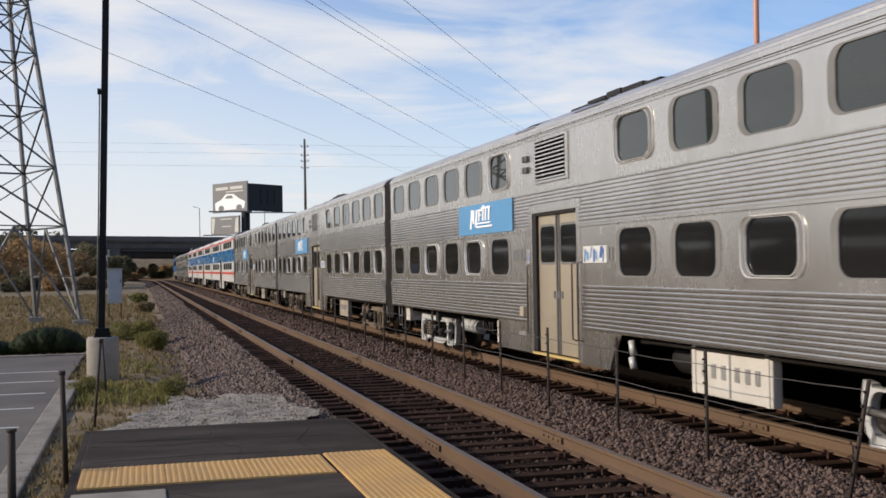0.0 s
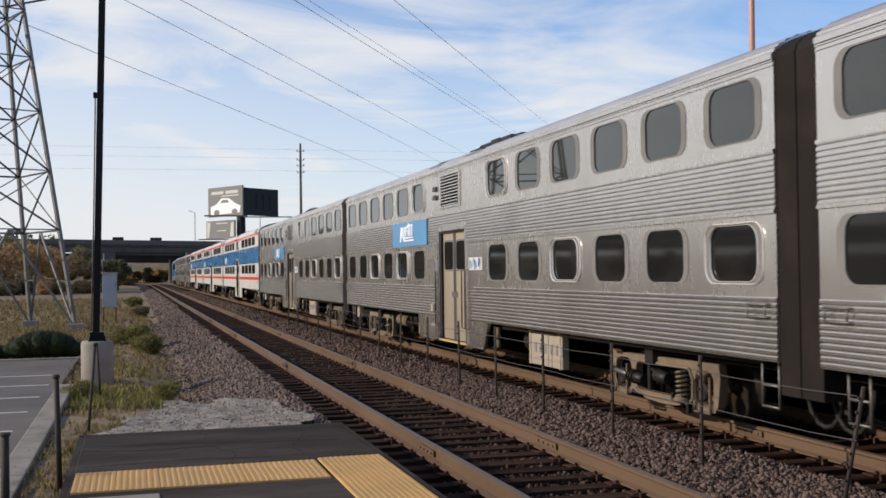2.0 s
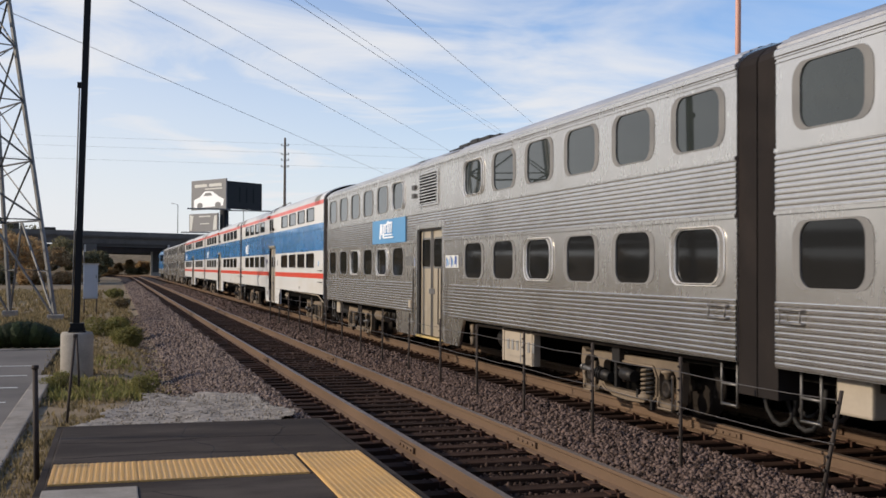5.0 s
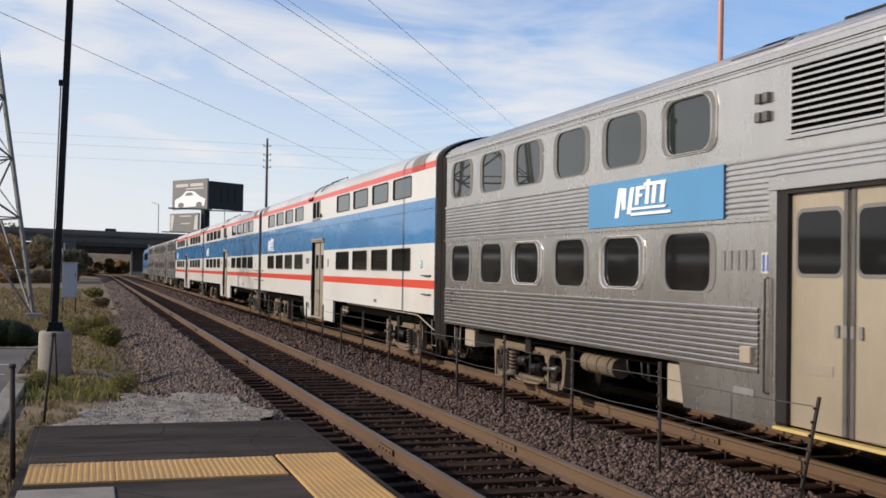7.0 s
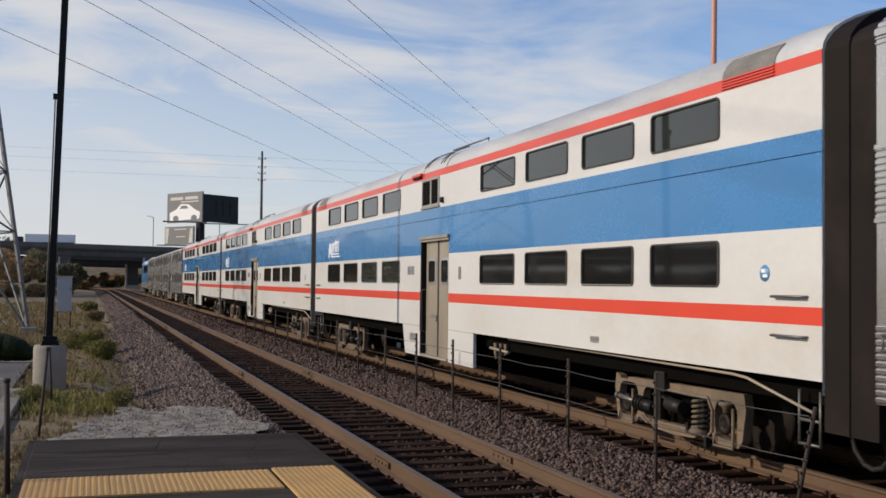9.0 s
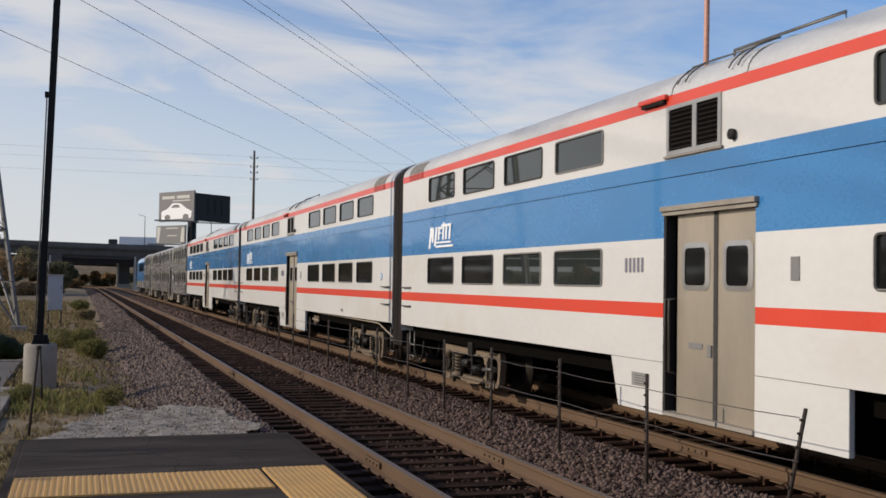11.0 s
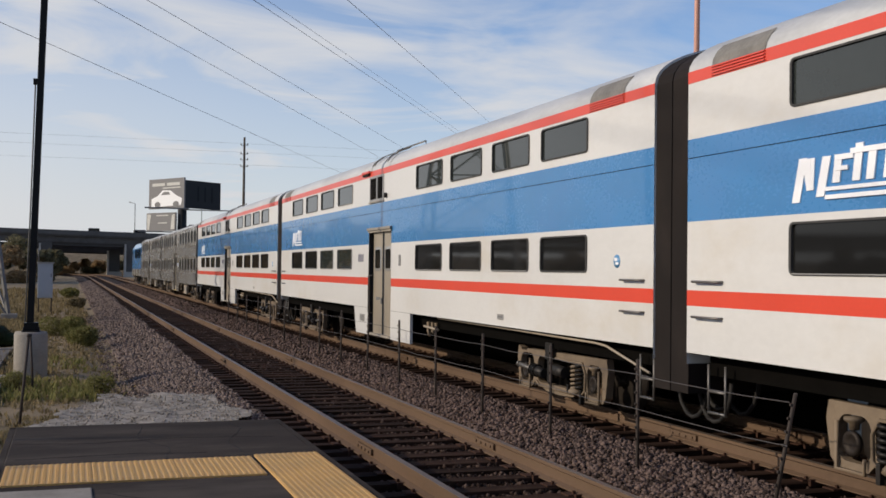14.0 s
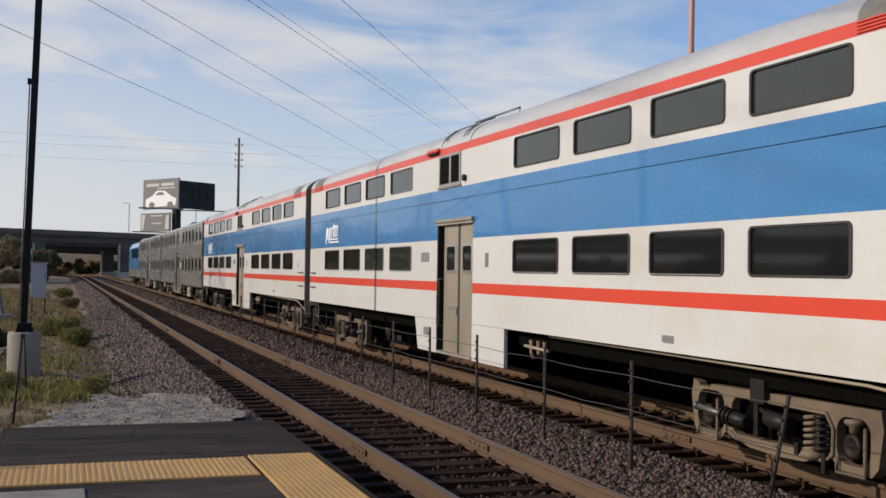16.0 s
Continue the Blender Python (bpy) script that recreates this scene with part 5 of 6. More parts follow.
REAR0 = 30.215                     # where the leading coach's rear coupling stands at the start


# ---- beside the track ----
def fence():
    fc = thing("wire_fence", "low fence of rusty posts and sagging wires between tracks", "fence")
    ys = [10.83, 13.16, 15.65, 17.9, 20.1, 22.5, 24.9, 27.2, 29.6, 32.0, 34.4, 36.8, 39.2, 41.6]
    tops = []
    r = random.Random(3)
    lean = [(8.46, 0.05, 0.38)] + [(y, r.uniform(-0.02, 0.02), r.uniform(-0.03, 0.03)) for y in ys] + [(44.2, 0.0, 0.35)]
    for y, lx, ly in lean:
        x = 5.95
        top = Vector((x + lx, y - ly * 0.9, 1.06 if abs(ly) < 0.1 else 0.98))
        bm = rod(bmesh.new(), (x, y, -0.45), top, 0.022, 0.020, 6)
        # T-shaped steel: a flange along the stem and a few studs
        d = (top - Vector((x, y, -0.45)))
        for k in range(7):
            p = Vector((x, y, -0.45)) + d * (0.42 + 0.085 * k)
            box(bm, (p.x - 0.036, p.y - 0.010, p.z - 0.010), (p.x - 0.015, p.y + 0.012, p.z + 0.012))
        part("post", bm, RUST_POST, fc)
        tops.append((x, y - ly * 0.8, ly, lx))
    for z in (0.90, 0.52):
        for a, b in zip(tops, tops[1:]):
            pa, pb = Vector((a[0] - 0.03 + a[3] * z, a[1], z)), Vector((b[0] - 0.03 + b[3] * z, b[1], z))
            pts = [pa.lerp(pb, k / 4) - Vector((0, 0, 0.022 * (k / 4) * (1 - k / 4) * 4 * r.uniform(0.2, 1))) for k in range(5)]
            part("wire", tube(pts, 0.0045, 4), WIRE, fc)
    return fc


fence()


def lamp_pole():
    lp = thing("lamp_pole", "tall black square steel lamp pole on a concrete base", "lamp pole", (-0.78, 25.5, 0))
    part("concrete_base", lathe([(0.33, -0.6), (0.345, -0.4), (0.345, 0.52), (0.32, 0.58), (0.1, 0.58)], 28), CONCRETE, lp, "weathered round concrete base")
    part("base_plate", boxes(((-0.19, -0.19, 0.575), (0.19, 0.19, 0.61)), ((-0.15, -0.15, 0.61), (0.15, 0.15, 0.78)), bevel=0.012), POLE_BLACK, lp)
    for sx in (-0.15, 0.15):
        for sy in (-0.15, 0.15):
            part("bolt", rod(bmesh.new(), (sx, sy, 0.6), (sx, sy, 0.68), 0.02, n=6), POLE_BLACK, lp)
    bm = boxes(((-0.095, -0.07, 0.7), (0.05, 0.07, 10.6)), bevel=0.012)
    for v in bm.verts:
        k = (v.co.z - 0.7) / 9.9
        v.co.x += 0.235 * k
        v.co.y *= 1 - 0.2 * k
    part("shaft", bm, POLE_BLACK, lp)
    part("conduit", tube([(-0.125, 0, 0.8), (-0.06, 0, 3.2), (-0.005, 0, 6.0)], 0.016, 6), GALV, lp)
    part("fitting", boxes(((-0.05, -0.04, 5.95), (0.03, 0.04, 6.08)), bevel=0.01), POLE_BLACK, lp)
    part("lamp_arm", tube([(0.235, 0, 10.4), (0.5, 0, 10.75), (1.3, 0, 10.9)], 0.04, 8), POLE_BLACK, lp)
    part("lamp_head", boxes(((1.1, -0.16, 10.82), (1.8, 0.16, 10.95)), bevel=0.04), POLE_BLACK, lp)
    return lp


lamp_pole()


def pylon():
    py = thing("transmission_tower", "tall grey galvanised steel lattice transmission tower", "transmission tower", (-6.25, 54.0, -0.4))
    base = [Vector((3.70, -1.35, 0)), Vector((1.35, 3.70, 0)), Vector((-3.70, 1.35, 0)), Vector((-1.35, -3.70, 0))]
    apex = 24.4

    def at(c, z):
        return base[c] * (1 - z / apex) + Vector((0, 0, z))

    def angle_bar(name, a, b, w):
        bm = bmesh.new()
        d = (b - a).normalized()
        s = d.orthogonal().normalized() * w
        t = d.cross(s).normalized() * w
        for u in (s, t):
            quad = [a, a + u, b + u, b]
            vs = [bm.verts.new(p) for p in quad]
            ws = [bm.verts.new(p + (t if u is s else s) * 0.12) for p in quad]
            bm.faces.new(vs); bm.faces.new(list(reversed(ws)))
            for k in range(4):
                bm.faces.new((vs[k], ws[k], ws[(k + 1) % 4], vs[(k + 1) % 4]))
        part(name, bm, GALV, py)
    levels = [0.0, 4.5, 7.2, 9.9, 12.4, 14.6, 16.6, 18.4, 20.0]
    for c in range(4):
        angle_bar("leg", at(c, 0), at(c, 20.0), 0.15)
        part("footing", boxes(((base[c].x - 0.35, base[c].y - 0.35, -0.3), (base[c].x + 0.35, base[c].y + 0.35, 0.25)), bevel=0.04), CONCRETE, py)
    for lo, hi in zip(levels, levels[1:]):
        for c in range(4):
            n = (c + 1) % 4
            angle_bar("cross_bar", at(c, hi), at(n, hi), 0.065)
            if lo == 0:
                mid = (at(c, hi) + at(n, hi)) / 2
                angle_bar("brace", at(c, lo), mid, 0.08); angle_bar("brace", at(n, lo), mid, 0.08)
                angle_bar("brace", (at(c, 0) + mid) / 2, at(c, 2.2), 0.05); angle_bar("brace", (at(n, 0) + mid) / 2, at(n, 2.2), 0.05)
            else:
                angle_bar("brace", at(c, lo), at(n, hi), 0.065); angle_bar("brace", at(n, lo), at(c, hi), 0.065)
    for z in (15.0, 17.5, 19.8):
        for s in (-1, 1):
            tip = Vector((s * 5.0, -s * 1.5, z + 0.5))
            angle_bar("arm", Vector((0.6 * s, 0.9, z)), tip, 0.10); angle_bar("arm", Vector((0.6 * s, -0.9, z)), tip, 0.10)
    return py


pylon()


def power_lines():
    ends = [((-5.17, 60, 14.95), (38.41, 160, 16.13)), ((0.03, 60, 16.31), (44.59, 160, 18.48)), ((2.93, 60, 16.45), (48.62, 160, 19.89)),
            ((8.99, 60, 16.74), (57.3, 160, 22.35)), ((9.77, 60, 16.78), (55.04, 160, 24.32)), ((14.57, 60, 17.01), (61.53, 160, 25.06))]
    for k, (a, b) in enumerate(ends):
        a, b = Vector(a), Vector(b)
        lead = 0.03 if k == 0 else 1.1
        p, q = a - (b - a) * lead, b + (b - a) * 0.8
        ln = thing("power_line", "thin grey overhead power cable", "power line", (0, 0, 0), "overhead cables")
        pts = [p.lerp(q, j / 12) for j in range(13)]
        part("cable", tube(pts, 0.017 if k != 4 else 0.013, 5), CABLE, ln)
    for z, end in ((18.85, 0.9), (17.65, 0.9), (15.95, -0.9)):
        ln = thing("power_line", "faint overhead power cable on a utility pole", "power line", (0, 0, 0), "overhead cables")
        pts = [Vector((22.1 + end * 0.5 + x, 150, z + 0.0016 * abs(x) * (abs(x) / 90 - 1))) for x in range(-180, 181, 30)]
        part("cable", tube(pts, 0.009, 4), CABLE, ln)


power_lines()


def utility_pole():
    up = thing("utility_pole", "tall grey utility pole with short insulator arms", "utility pole", (22.1, 150, -0.5))
    part("shaft", rod(bmesh.new(), (0, 0, 0), (0, 0, 20.2), 0.24, 0.14, 12), BARK, up)
    for z in (19.1, 17.9, 17.1, 16.2):
        part("insulator_arm", tube([(-0.48, 0, z), (0.48, 0, z + 0.05)], 0.035, 6), GALV, up)
        for x in (-0.45, 0.45):
            ins = part("insulator", lathe([(0.03, z), (0.075, z + 0.05), (0.075, z + 0.2), (0.03, z + 0.28)], 10), GALV, up)
            ins.location.x = x
    return up


utility_pole()

op = thing("mast", "slim orange painted steel mast beyond the tracks", "mast", (18.36, 30.0, -0.6))
part("shaft", rod(bmesh.new(), (0, 0, 0), (0.15, 0, 19), 0.10, 0.08, 12), ORANGE_POLE, op)
part("footing", boxes(((-0.4, -0.4, -0.2), (0.4, 0.4, 0.25)), bevel=0.03), CONCRETE, op)


def signal_cabinet():
    cb = thing("signal_cabinet", "grey steel equipment cabinet raised on thin legs", "cabinet", (-1.2, 60.0, -0.52))
    part("body", boxes(((-0.36, -0.3, 0.88), (0.36, 0.3, 2.62)), bevel=0.015), CABINET, cb)
    part("roof", boxes(((-0.41, -0.36, 2.62), (0.41, 0.36, 2.70)), bevel=0.01), PIER, cb)
    part("door", boxes(((-0.31, -0.315, 0.95), (0.31, -0.298, 2.55)), bevel=0.005), CABINET, cb)
    part("handle", boxes(((0.27, -0.34, 1.95), (0.30, -0.315, 2.12))), POLE_BLACK, cb)
    for x in (-0.31, 0.31):
        for y in (-0.24, 0.24):
            part("leg", rod(bmesh.new(), (x, y, 0), (x, y, 0.9), 0.03, n=6), RUST_POST, cb)
    part("conduit", tube([(-0.33, 0, 2.7), (-0.36, 0, 3.4)], 0.03, 6), GALV, cb)
    return cb


signal_cabinet()


def bollard_post(a, b, r, label):
    p = thing("marker_post", label, "post", a, "thin dark posts")
    d = Vector(b) - Vector(a)
    bm = rod(bmesh.new(), (0, 0, -0.25), d, r, r * 0.9, 8)
    part("shaft", bm, RUST_POST, p)
    bm = rod(bmesh.new(), d * 0.97, d * 1.01, r * 1.25, r * 1.1, 8)
    part("cap", bm, RUST_POST, p)
    return p


bollard_post((-0.78, 12.58, -0.05), (-0.81, 12.58, 0.95), 0.032, "short dark steel post beside the platform")
bollard_post((-1.14, 10.8, -0.1), (-1.14, 10.8, 0.59), 0.040, "stubby dark steel post by the kerb")
bollard_post((-0.67, 17.0, -0.25), (-0.55, 17.0, 1.02), 0.022, "thin leaning dark post in the verge")
bollard_post((-0.62, 22.5, -0.36), (-0.70, 22.5, 0.70), 0.024, "thin leaning dark post by the lamp base")


def car_park():
    cp = thing("car_park", "grey asphalt car park with worn white bay lines", "car park", kind="structure")
    bm = boxes(((-60, -30, -0.6), (-1.50, 32.2, -0.285)))
    part("surface", bm, LOT, cp)
    for y in (15.1, 17.6, 20.0, 22.4, 24.8, 27.2):
        part("bay_line", boxes(((-9.0, y - 0.05, -0.284), (-1.75, y + 0.05, -0.2795))), LINE, cp)
    # kerb stones along the bays, each its own length
    y = -6.0
    while y < 24.0:
        part("kerb_stone", boxes(((-1.52, y + 0.008, -0.5), (-1.20, y + 1.2, -0.225)), bevel=0.02), OLD_KERB, cp)
        y += 1.21
    x = -30.0
    while x < -1.3:
        part("kerb_stone", boxes(((x, 32.2, -0.5), (x + 1.19, 32.42, -0.245)), bevel=0.02), OLD_KERB, cp)
        x += 1.2
    return cp


car_park()


def on_slab(x, y):
    """The ragged outline of the crumbling apron."""
    left = -0.35 + max(0, y - 15.5) * 0.20 + 0.45 * noise.noise((x * 1.7, y * 1.7, 5))
    right = 2.45 - max(0, y - 17.5) * 0.10 + 0.40 * noise.noise((x * 1.9, y * 1.9, 8))
    return left < x < right and y < 19.3 + 0.9 * noise.noise((x * 1.3, y * 1.3, 11))


def broken_slab():
    """Crumbling pale concrete apron past the platform end, heaved and ragged at its rim."""
    n, m = 56, 96
    xs, ys = np.linspace(-0.75, 2.75, n), np.linspace(13.5, 20.6, m)
    verts = np.array([(x, y, -0.12 + 0.035 * noise.noise((x * 2.2, y * 2.2, 1)) + 0.02 * noise.noise((x * 9, y * 9, 2)) - 0.004 * (y - 13.5)) for y in ys for x in xs])
    faces = []
    for b in range(m - 1):
        for a in range(n - 1):
            x, y = (xs[a] + xs[a + 1]) / 2, (ys[b] + ys[b + 1]) / 2
            if on_slab(x, y):
                faces.append((b * n + a, b * n + a + 1, (b + 1) * n + a + 1, (b + 1) * n + a))
    ob = sheet("concrete_apron", verts, np.array(faces), PALE_CONCRETE, True)
    return tagged(ob, "pale crumbling concrete apron past the platform end", "pavement", kind="structure")


broken_slab()
stones("rubble", PALE_CONCRETE, "pale concrete crumbs and gravel on the apron", [(-0.7, 2.7, 13.6, 20.4, 3600, 0.024, -0.008)], 21, -0.122, on_slab)


# ---- plants ----
def blades(name, mat, label, patches, seed):
    """Grass blades, each a bent pair of faces: (x0, x1, y0, y1, count, height)."""
    r = np.random.default_rng(seed)
    out = []
    for x0, x1, y0, y1, count, hgt in patches:
        # tufts rather than an even lawn
        tufts = max(4, count // 9)
        tx, ty = r.uniform(x0, x1, tufts), r.uniform(y0, y1, tufts)
        pick = r.integers(0, tufts, count)
        spread = 0.03 + 0.16 * r.random(count)
        ang = r.uniform(0, 6.283, count)
        x, y = tx[pick] + np.cos(ang) * spread, ty[pick] + np.sin(ang) * spread
        z = np.array([height(a, b) for a, b in zip(x, y)]) - 0.01
        h = hgt * r.uniform(0.35, 1.15, count) * (0.5 + 0.8 * r.random(tufts)[pick])
        w = 0.006 + 0.0035 * np.sqrt(np.maximum(0, y - 10))
        out.append((x, y, z, h, w, ang, h * r.uniform(0.1, 0.7, count)))
    x, y, z, h, w, ang, ln = (np.concatenate(c) for c in zip(*out))
    c, s = np.cos(ang), np.sin(ang)
    n = len(x)
    v = np.empty((n, 6, 3))
    for k, (hh, ww, off) in enumerate(((0, 1, 0), (0.6, 0.8, 0.35), (1, 0.1, 1))):
        for j, sg in enumerate((-1, 1)):
            v[:, 2 * k + j, 0] = x + c * ln * off - s * w * ww * sg
            v[:, 2 * k + j, 1] = y + s * ln * off + c * w * ww * sg
            v[:, 2 * k + j, 2] = z + h * hh
    f = np.array([(0, 1, 3, 2), (2, 3, 5, 4)])
    faces = (f[None] + 6 * np.arange(n)[:, None, None]).reshape(-1, 4)
    return tagged(sheet(name, v.reshape(-1, 3), faces, mat), label, "grass", kind="stuff")


blades("grass", GRASS, "patchy dry green and straw grass on the verge", [
    (-1.2, -0.64, 8, 16, 2400, 0.09), (-0.7, 0.0, 13.7, 18, 1100, 0.07), (-1.2, 1.2, 20, 48, 3600, 0.05), (-1.2, 0.1, 16, 24, 1400, 0.08), (-0.9, 1.0, 20.4, 30, 900, 0.08), (-1.2, 0.9, 30, 48, 2000, 0.12),
    (-1.8, 0.9, 48, 90, 3500, 0.2), (-14, -1.5, 37, 62, 42000, 0.20), (-26, -1, 62, 120, 26000, 0.30), (-1.6, -0.3, 25, 33, 1500, 0.15)], 31)
blades("weed_grass", WEED, "lush green weeds round the lamp base", [(-1.1, 0.3, 20.4, 24.5, 1100, 0.16), (0.0, 0.75, 20.6, 22.6, 350, 0.2), (-0.6, 0.6, 26, 31, 250, 0.14)], 32)


def leaf_cloud(name, mat, blobs, count, size, seed, parent=None):
    """Many small leaves on the shells of overlapping blobs (x, y, z, rx, ry, rz)."""
    r = np.random.default_rng(seed)
    vol = np.array([b[3] * b[4] + b[3] * b[5] for b in blobs])
    pick = r.choice(len(blobs), count, p=vol / vol.sum())
    b = np.array(blobs)[pick]
    d = r.normal(size=(count, 3)); d /= np.linalg.norm(d, axis=1)[:, None]
    rad = r.uniform(0.55, 1.08, (count, 1)) ** 0.6
    p = b[:, :3] + d * b[:, 3:] * rad
    n1 = r.normal(size=(count, 3)); n1 /= np.linalg.norm(n1, axis=1)[:, None]
    n2 = np.cross(n1, d + r.normal(size=(count, 3)) * 0.6); n2 /= np.linalg.norm(n2, axis=1)[:, None] + 1e-9
    s = (size * r.uniform(0.5, 1.3, count))[:, None]
    v = np.stack([p - n1 * s, p - n2 * s * 0.55, p + n1 * s, p + n2 * s * 0.55], axis=1)
    faces = np.arange(count * 4).reshape(-1, 4)
    ob = sheet(name, v.reshape(-1, 3), faces, mat)
    if parent is not None:
        ob.parent = parent
    return ob


def bush(at, w, h, mat, label, seed, count=2600, size=0.045):
    r = random.Random(seed)
    b = thing("bush", label, "bush", at, "verge bushes")
    blobs = [(r.uniform(-0.5, 0.5) * w, r.uniform(-0.5, 0.5) * w, h * r.uniform(0.25, 0.6), w * r.uniform(0.3, 0.5), w * r.uniform(0.3, 0.5), h * r.uniform(0.3, 0.5)) for _ in range(8)]
    leaf_cloud("foliage", mat, blobs, count, size, seed, b)
    bm = bmesh.new()
    for k in range(7):
        rod(bm, (r.uniform(-0.1, 0.1), r.uniform(-0.1, 0.1), -0.1), (r.uniform(-0.4, 0.4) * w, r.uniform(-0.4, 0.4) * w, h * 0.75), 0.014, 0.005, 5)
    part("stem", bm, BARK, b)
    return b


bush((0.40, 36.0, -0.45), 0.62, 0.66, WEED, "low green bush on the verge by the ballast", 41, 6000, 0.032)
bush((-0.2, 41.0, -0.45), 0.95, 0.8, WEED, "spreading green bush on the verge", 42, 6500, 0.035)
bush((0.15, 46.0, -0.45), 0.6, 0.5, GRASS, "straw-coloured bush on the verge", 43, 4500, 0.035)
bush((0.35, 70.0, -0.5), 0.8, 0.7, GRASS, "dry yellowish bush by the track bed", 44, 2000, 0.08)
bush((0.1, 92.0, -0.5), 1.0, 0.8, WEED, "far green bush by the track bed", 45, 2000, 0.09)
bush((0.55, 21.6, -0.36), 0.35, 0.42, WEED, "small green weed clump beside the gravel", 46, 2600, 0.018)
bush((-1.0, 22.6, -0.36), 0.5, 0.35, WEED, "small weed clump by the kerb", 47, 2600, 0.018)


def hedge(x0, x1, y0, h, seed):
    r = random.Random(seed)
    hd = thing("hedge", "dark clipped rounded hedge along the car park", "hedge", (0, 0, 0), "car park hedges")
    n = max(6, int((x1 - x0) / 0.22))
    blobs = []
    for k in range(n):
        e = math.sin(math.pi * (k + 0.5) / n) ** 0.35
        blobs.append((x0 + (x1 - x0) * (k + 0.5) / n, y0 + r.uniform(-0.06, 0.06), -0.35 + h * 0.45 * e, 0.42, 0.80 * e, h * 0.52 * e))
    leaf_cloud("foliage", HEDGE, blobs, int(9000 * (x1 - x0)), 0.018, seed, hd)
    bm = bmesh.new()
    for x, y, z, rx, ry, rz in blobs:
        bmesh.ops.create_icosphere(bm, subdivisions=2, radius=1, matrix=Matrix.Translation((x, y, z)) @ Matrix.Diagonal((rx * 0.85, ry * 0.88, rz * 0.92, 1)))
    part("inner_growth", bm, HEDGE, hd)
    return hd


hedge(-9.5, -3.3, 34.3, 0.66, 51)
hedge(-3.5, -1.6, 34.2, 0.85, 52)


def tree(at, h, w, mats, label, seed, count=2600, leaf=0.32, bare=False):
    r = random.Random(seed)
    tr = thing("tree", label, "tree", at, "trees by the overpass")
    bm = bmesh.new()
    top = Vector((r.uniform(-0.4, 0.4), r.uniform(-0.4, 0.4), h * 0.55))
    rod(bm, (0, 0, -0.3), top, 0.022 * h, 0.012 * h, 8)
    blobs = []
    for k in range(11):
        a = r.uniform(0, 6.283)
        s = top * r.uniform(0.4, 1.0)
        e = Vector((math.cos(a) * w * r.uniform(0.25, 0.62), math.sin(a) * w * r.uniform(0.25, 0.62), h * r.uniform(0.38, 0.92)))
        rod(bm, s, e, 0.008 * h, 0.002 * h, 6)
        q = w * r.uniform(0.16, 0.30)
        blobs.append((e.x, e.y, e.z, q, q, q * r.uniform(0.6, 0.95)))
    part("trunk", bm, BARK, tr)
    leaf_cloud("crown", mats, blobs, count, leaf, seed, tr)
    return tr


def embankment():
    xs, ys = np.linspace(-260, 120, 39), [334, 340, 346, 352, 360, 380]
    zs = [-0.6, 1.6, 4.2, 6.0, 6.6, 6.6]
    verts = np.array([(x, y, z + (noise.noise((x * 0.05, y * 0.05, 3)) * 1.2 if z > 0 else 0)) for y, z in zip(ys, zs) for x in xs])
    faces = np.array([(j * 39 + i, j * 39 + i + 1, (j + 1) * 39 + i + 1, (j + 1) * 39 + i) for j in range(5) for i in range(38)])
    return tagged(sheet("embankment", verts, faces, GROUND, True), "low scrubby earth bank behind the overpass", "ground", kind="structure")


embankment()
r_tree = random.Random(77)
spots = [(-14, 168, 7.5, 1), (-19, 180, 9, 0), (-9.5, 176, 6.5, 1), (-25, 172, 9.5, 0), (-6.0, 190, 5.5, 0), (-31, 184, 10, 1), (-12, 205, 7.5, 0), (-38, 178, 9, 0), (-3.0, 214, 5.0, 0), (-17, 220, 8, 1),
         (2.5, 318, 4.1, 1), (-4, 322, 4.7, 1), (-11, 326, 5.2, 0), (7.5, 324, 3.9, 1), (-19, 320, 5.8, 0), (-28, 330, 13.0, 0), (-40, 325, 13.0, 1), (12, 332, 4.4, 0), (-52, 335, 14.0, 0), (-64, 330, 13.0, 0), (20, 336, 5.0, 0),
         # From here to (-104, 215): unseen trees, added to shape reflections in the coach sides.
         (-44, 148, 4.3, 0), (-50, 134, 4.7, 1), (-47, 120, 4.3, 0), (-53, 106, 5.0, 0), (-49, 94, 4.3, 1), (-54, 82, 4.7, 0), (-50, 70, 4.3, 0), (-55, 58, 4.7, 1), (-51, 47, 4.3, 0), (-56, 36, 4.7, 0), (-52, 26, 4.3, 0),
         (-48, 150, 3.6, 0), (-58, 128, 4.0, 1), (-66, 100, 3.6, 0), (-70, 78, 4.0, 0), (-68, 58, 3.6, 1), (-72, 40, 4.0, 0), (-66, 22, 3.6, 0), (-70, 4, 4.0, 1), (-60, 112, 3.2, 0), (-74, 90, 3.6, 1),
         (-45, 200, 4.3, 0), (-56, 215, 4.7, 0), (-68, 205, 4.7, 1), (-80, 190, 4.7, 0), (-90, 165, 4.7, 0), (-98, 140, 4.7, 1), (-34, 230, 4.0, 0), (-26, 245, 3.6, 1), (-80, 240, 5.0, 0), (-104, 215, 5.0, 0), (-10, 338, 4.5, 1), (4, 341, 4, 1), (-20, 343, 5.5, 1), (14, 345, 4.5, 0)]
for k, (x, y, h, autumn) in enumerate(spots):
    tree((x, y, -0.5), h, h * r_tree.uniform(0.75, 1.05), LEAF_AUTUMN if autumn else LEAF_GREEN,
         "small tree with orange-brown autumn leaves" if autumn else "small tree with dull green leaves", 100 + k, 2400 if y < 300 else 1800, 0.30 if y < 300 else 0.40)
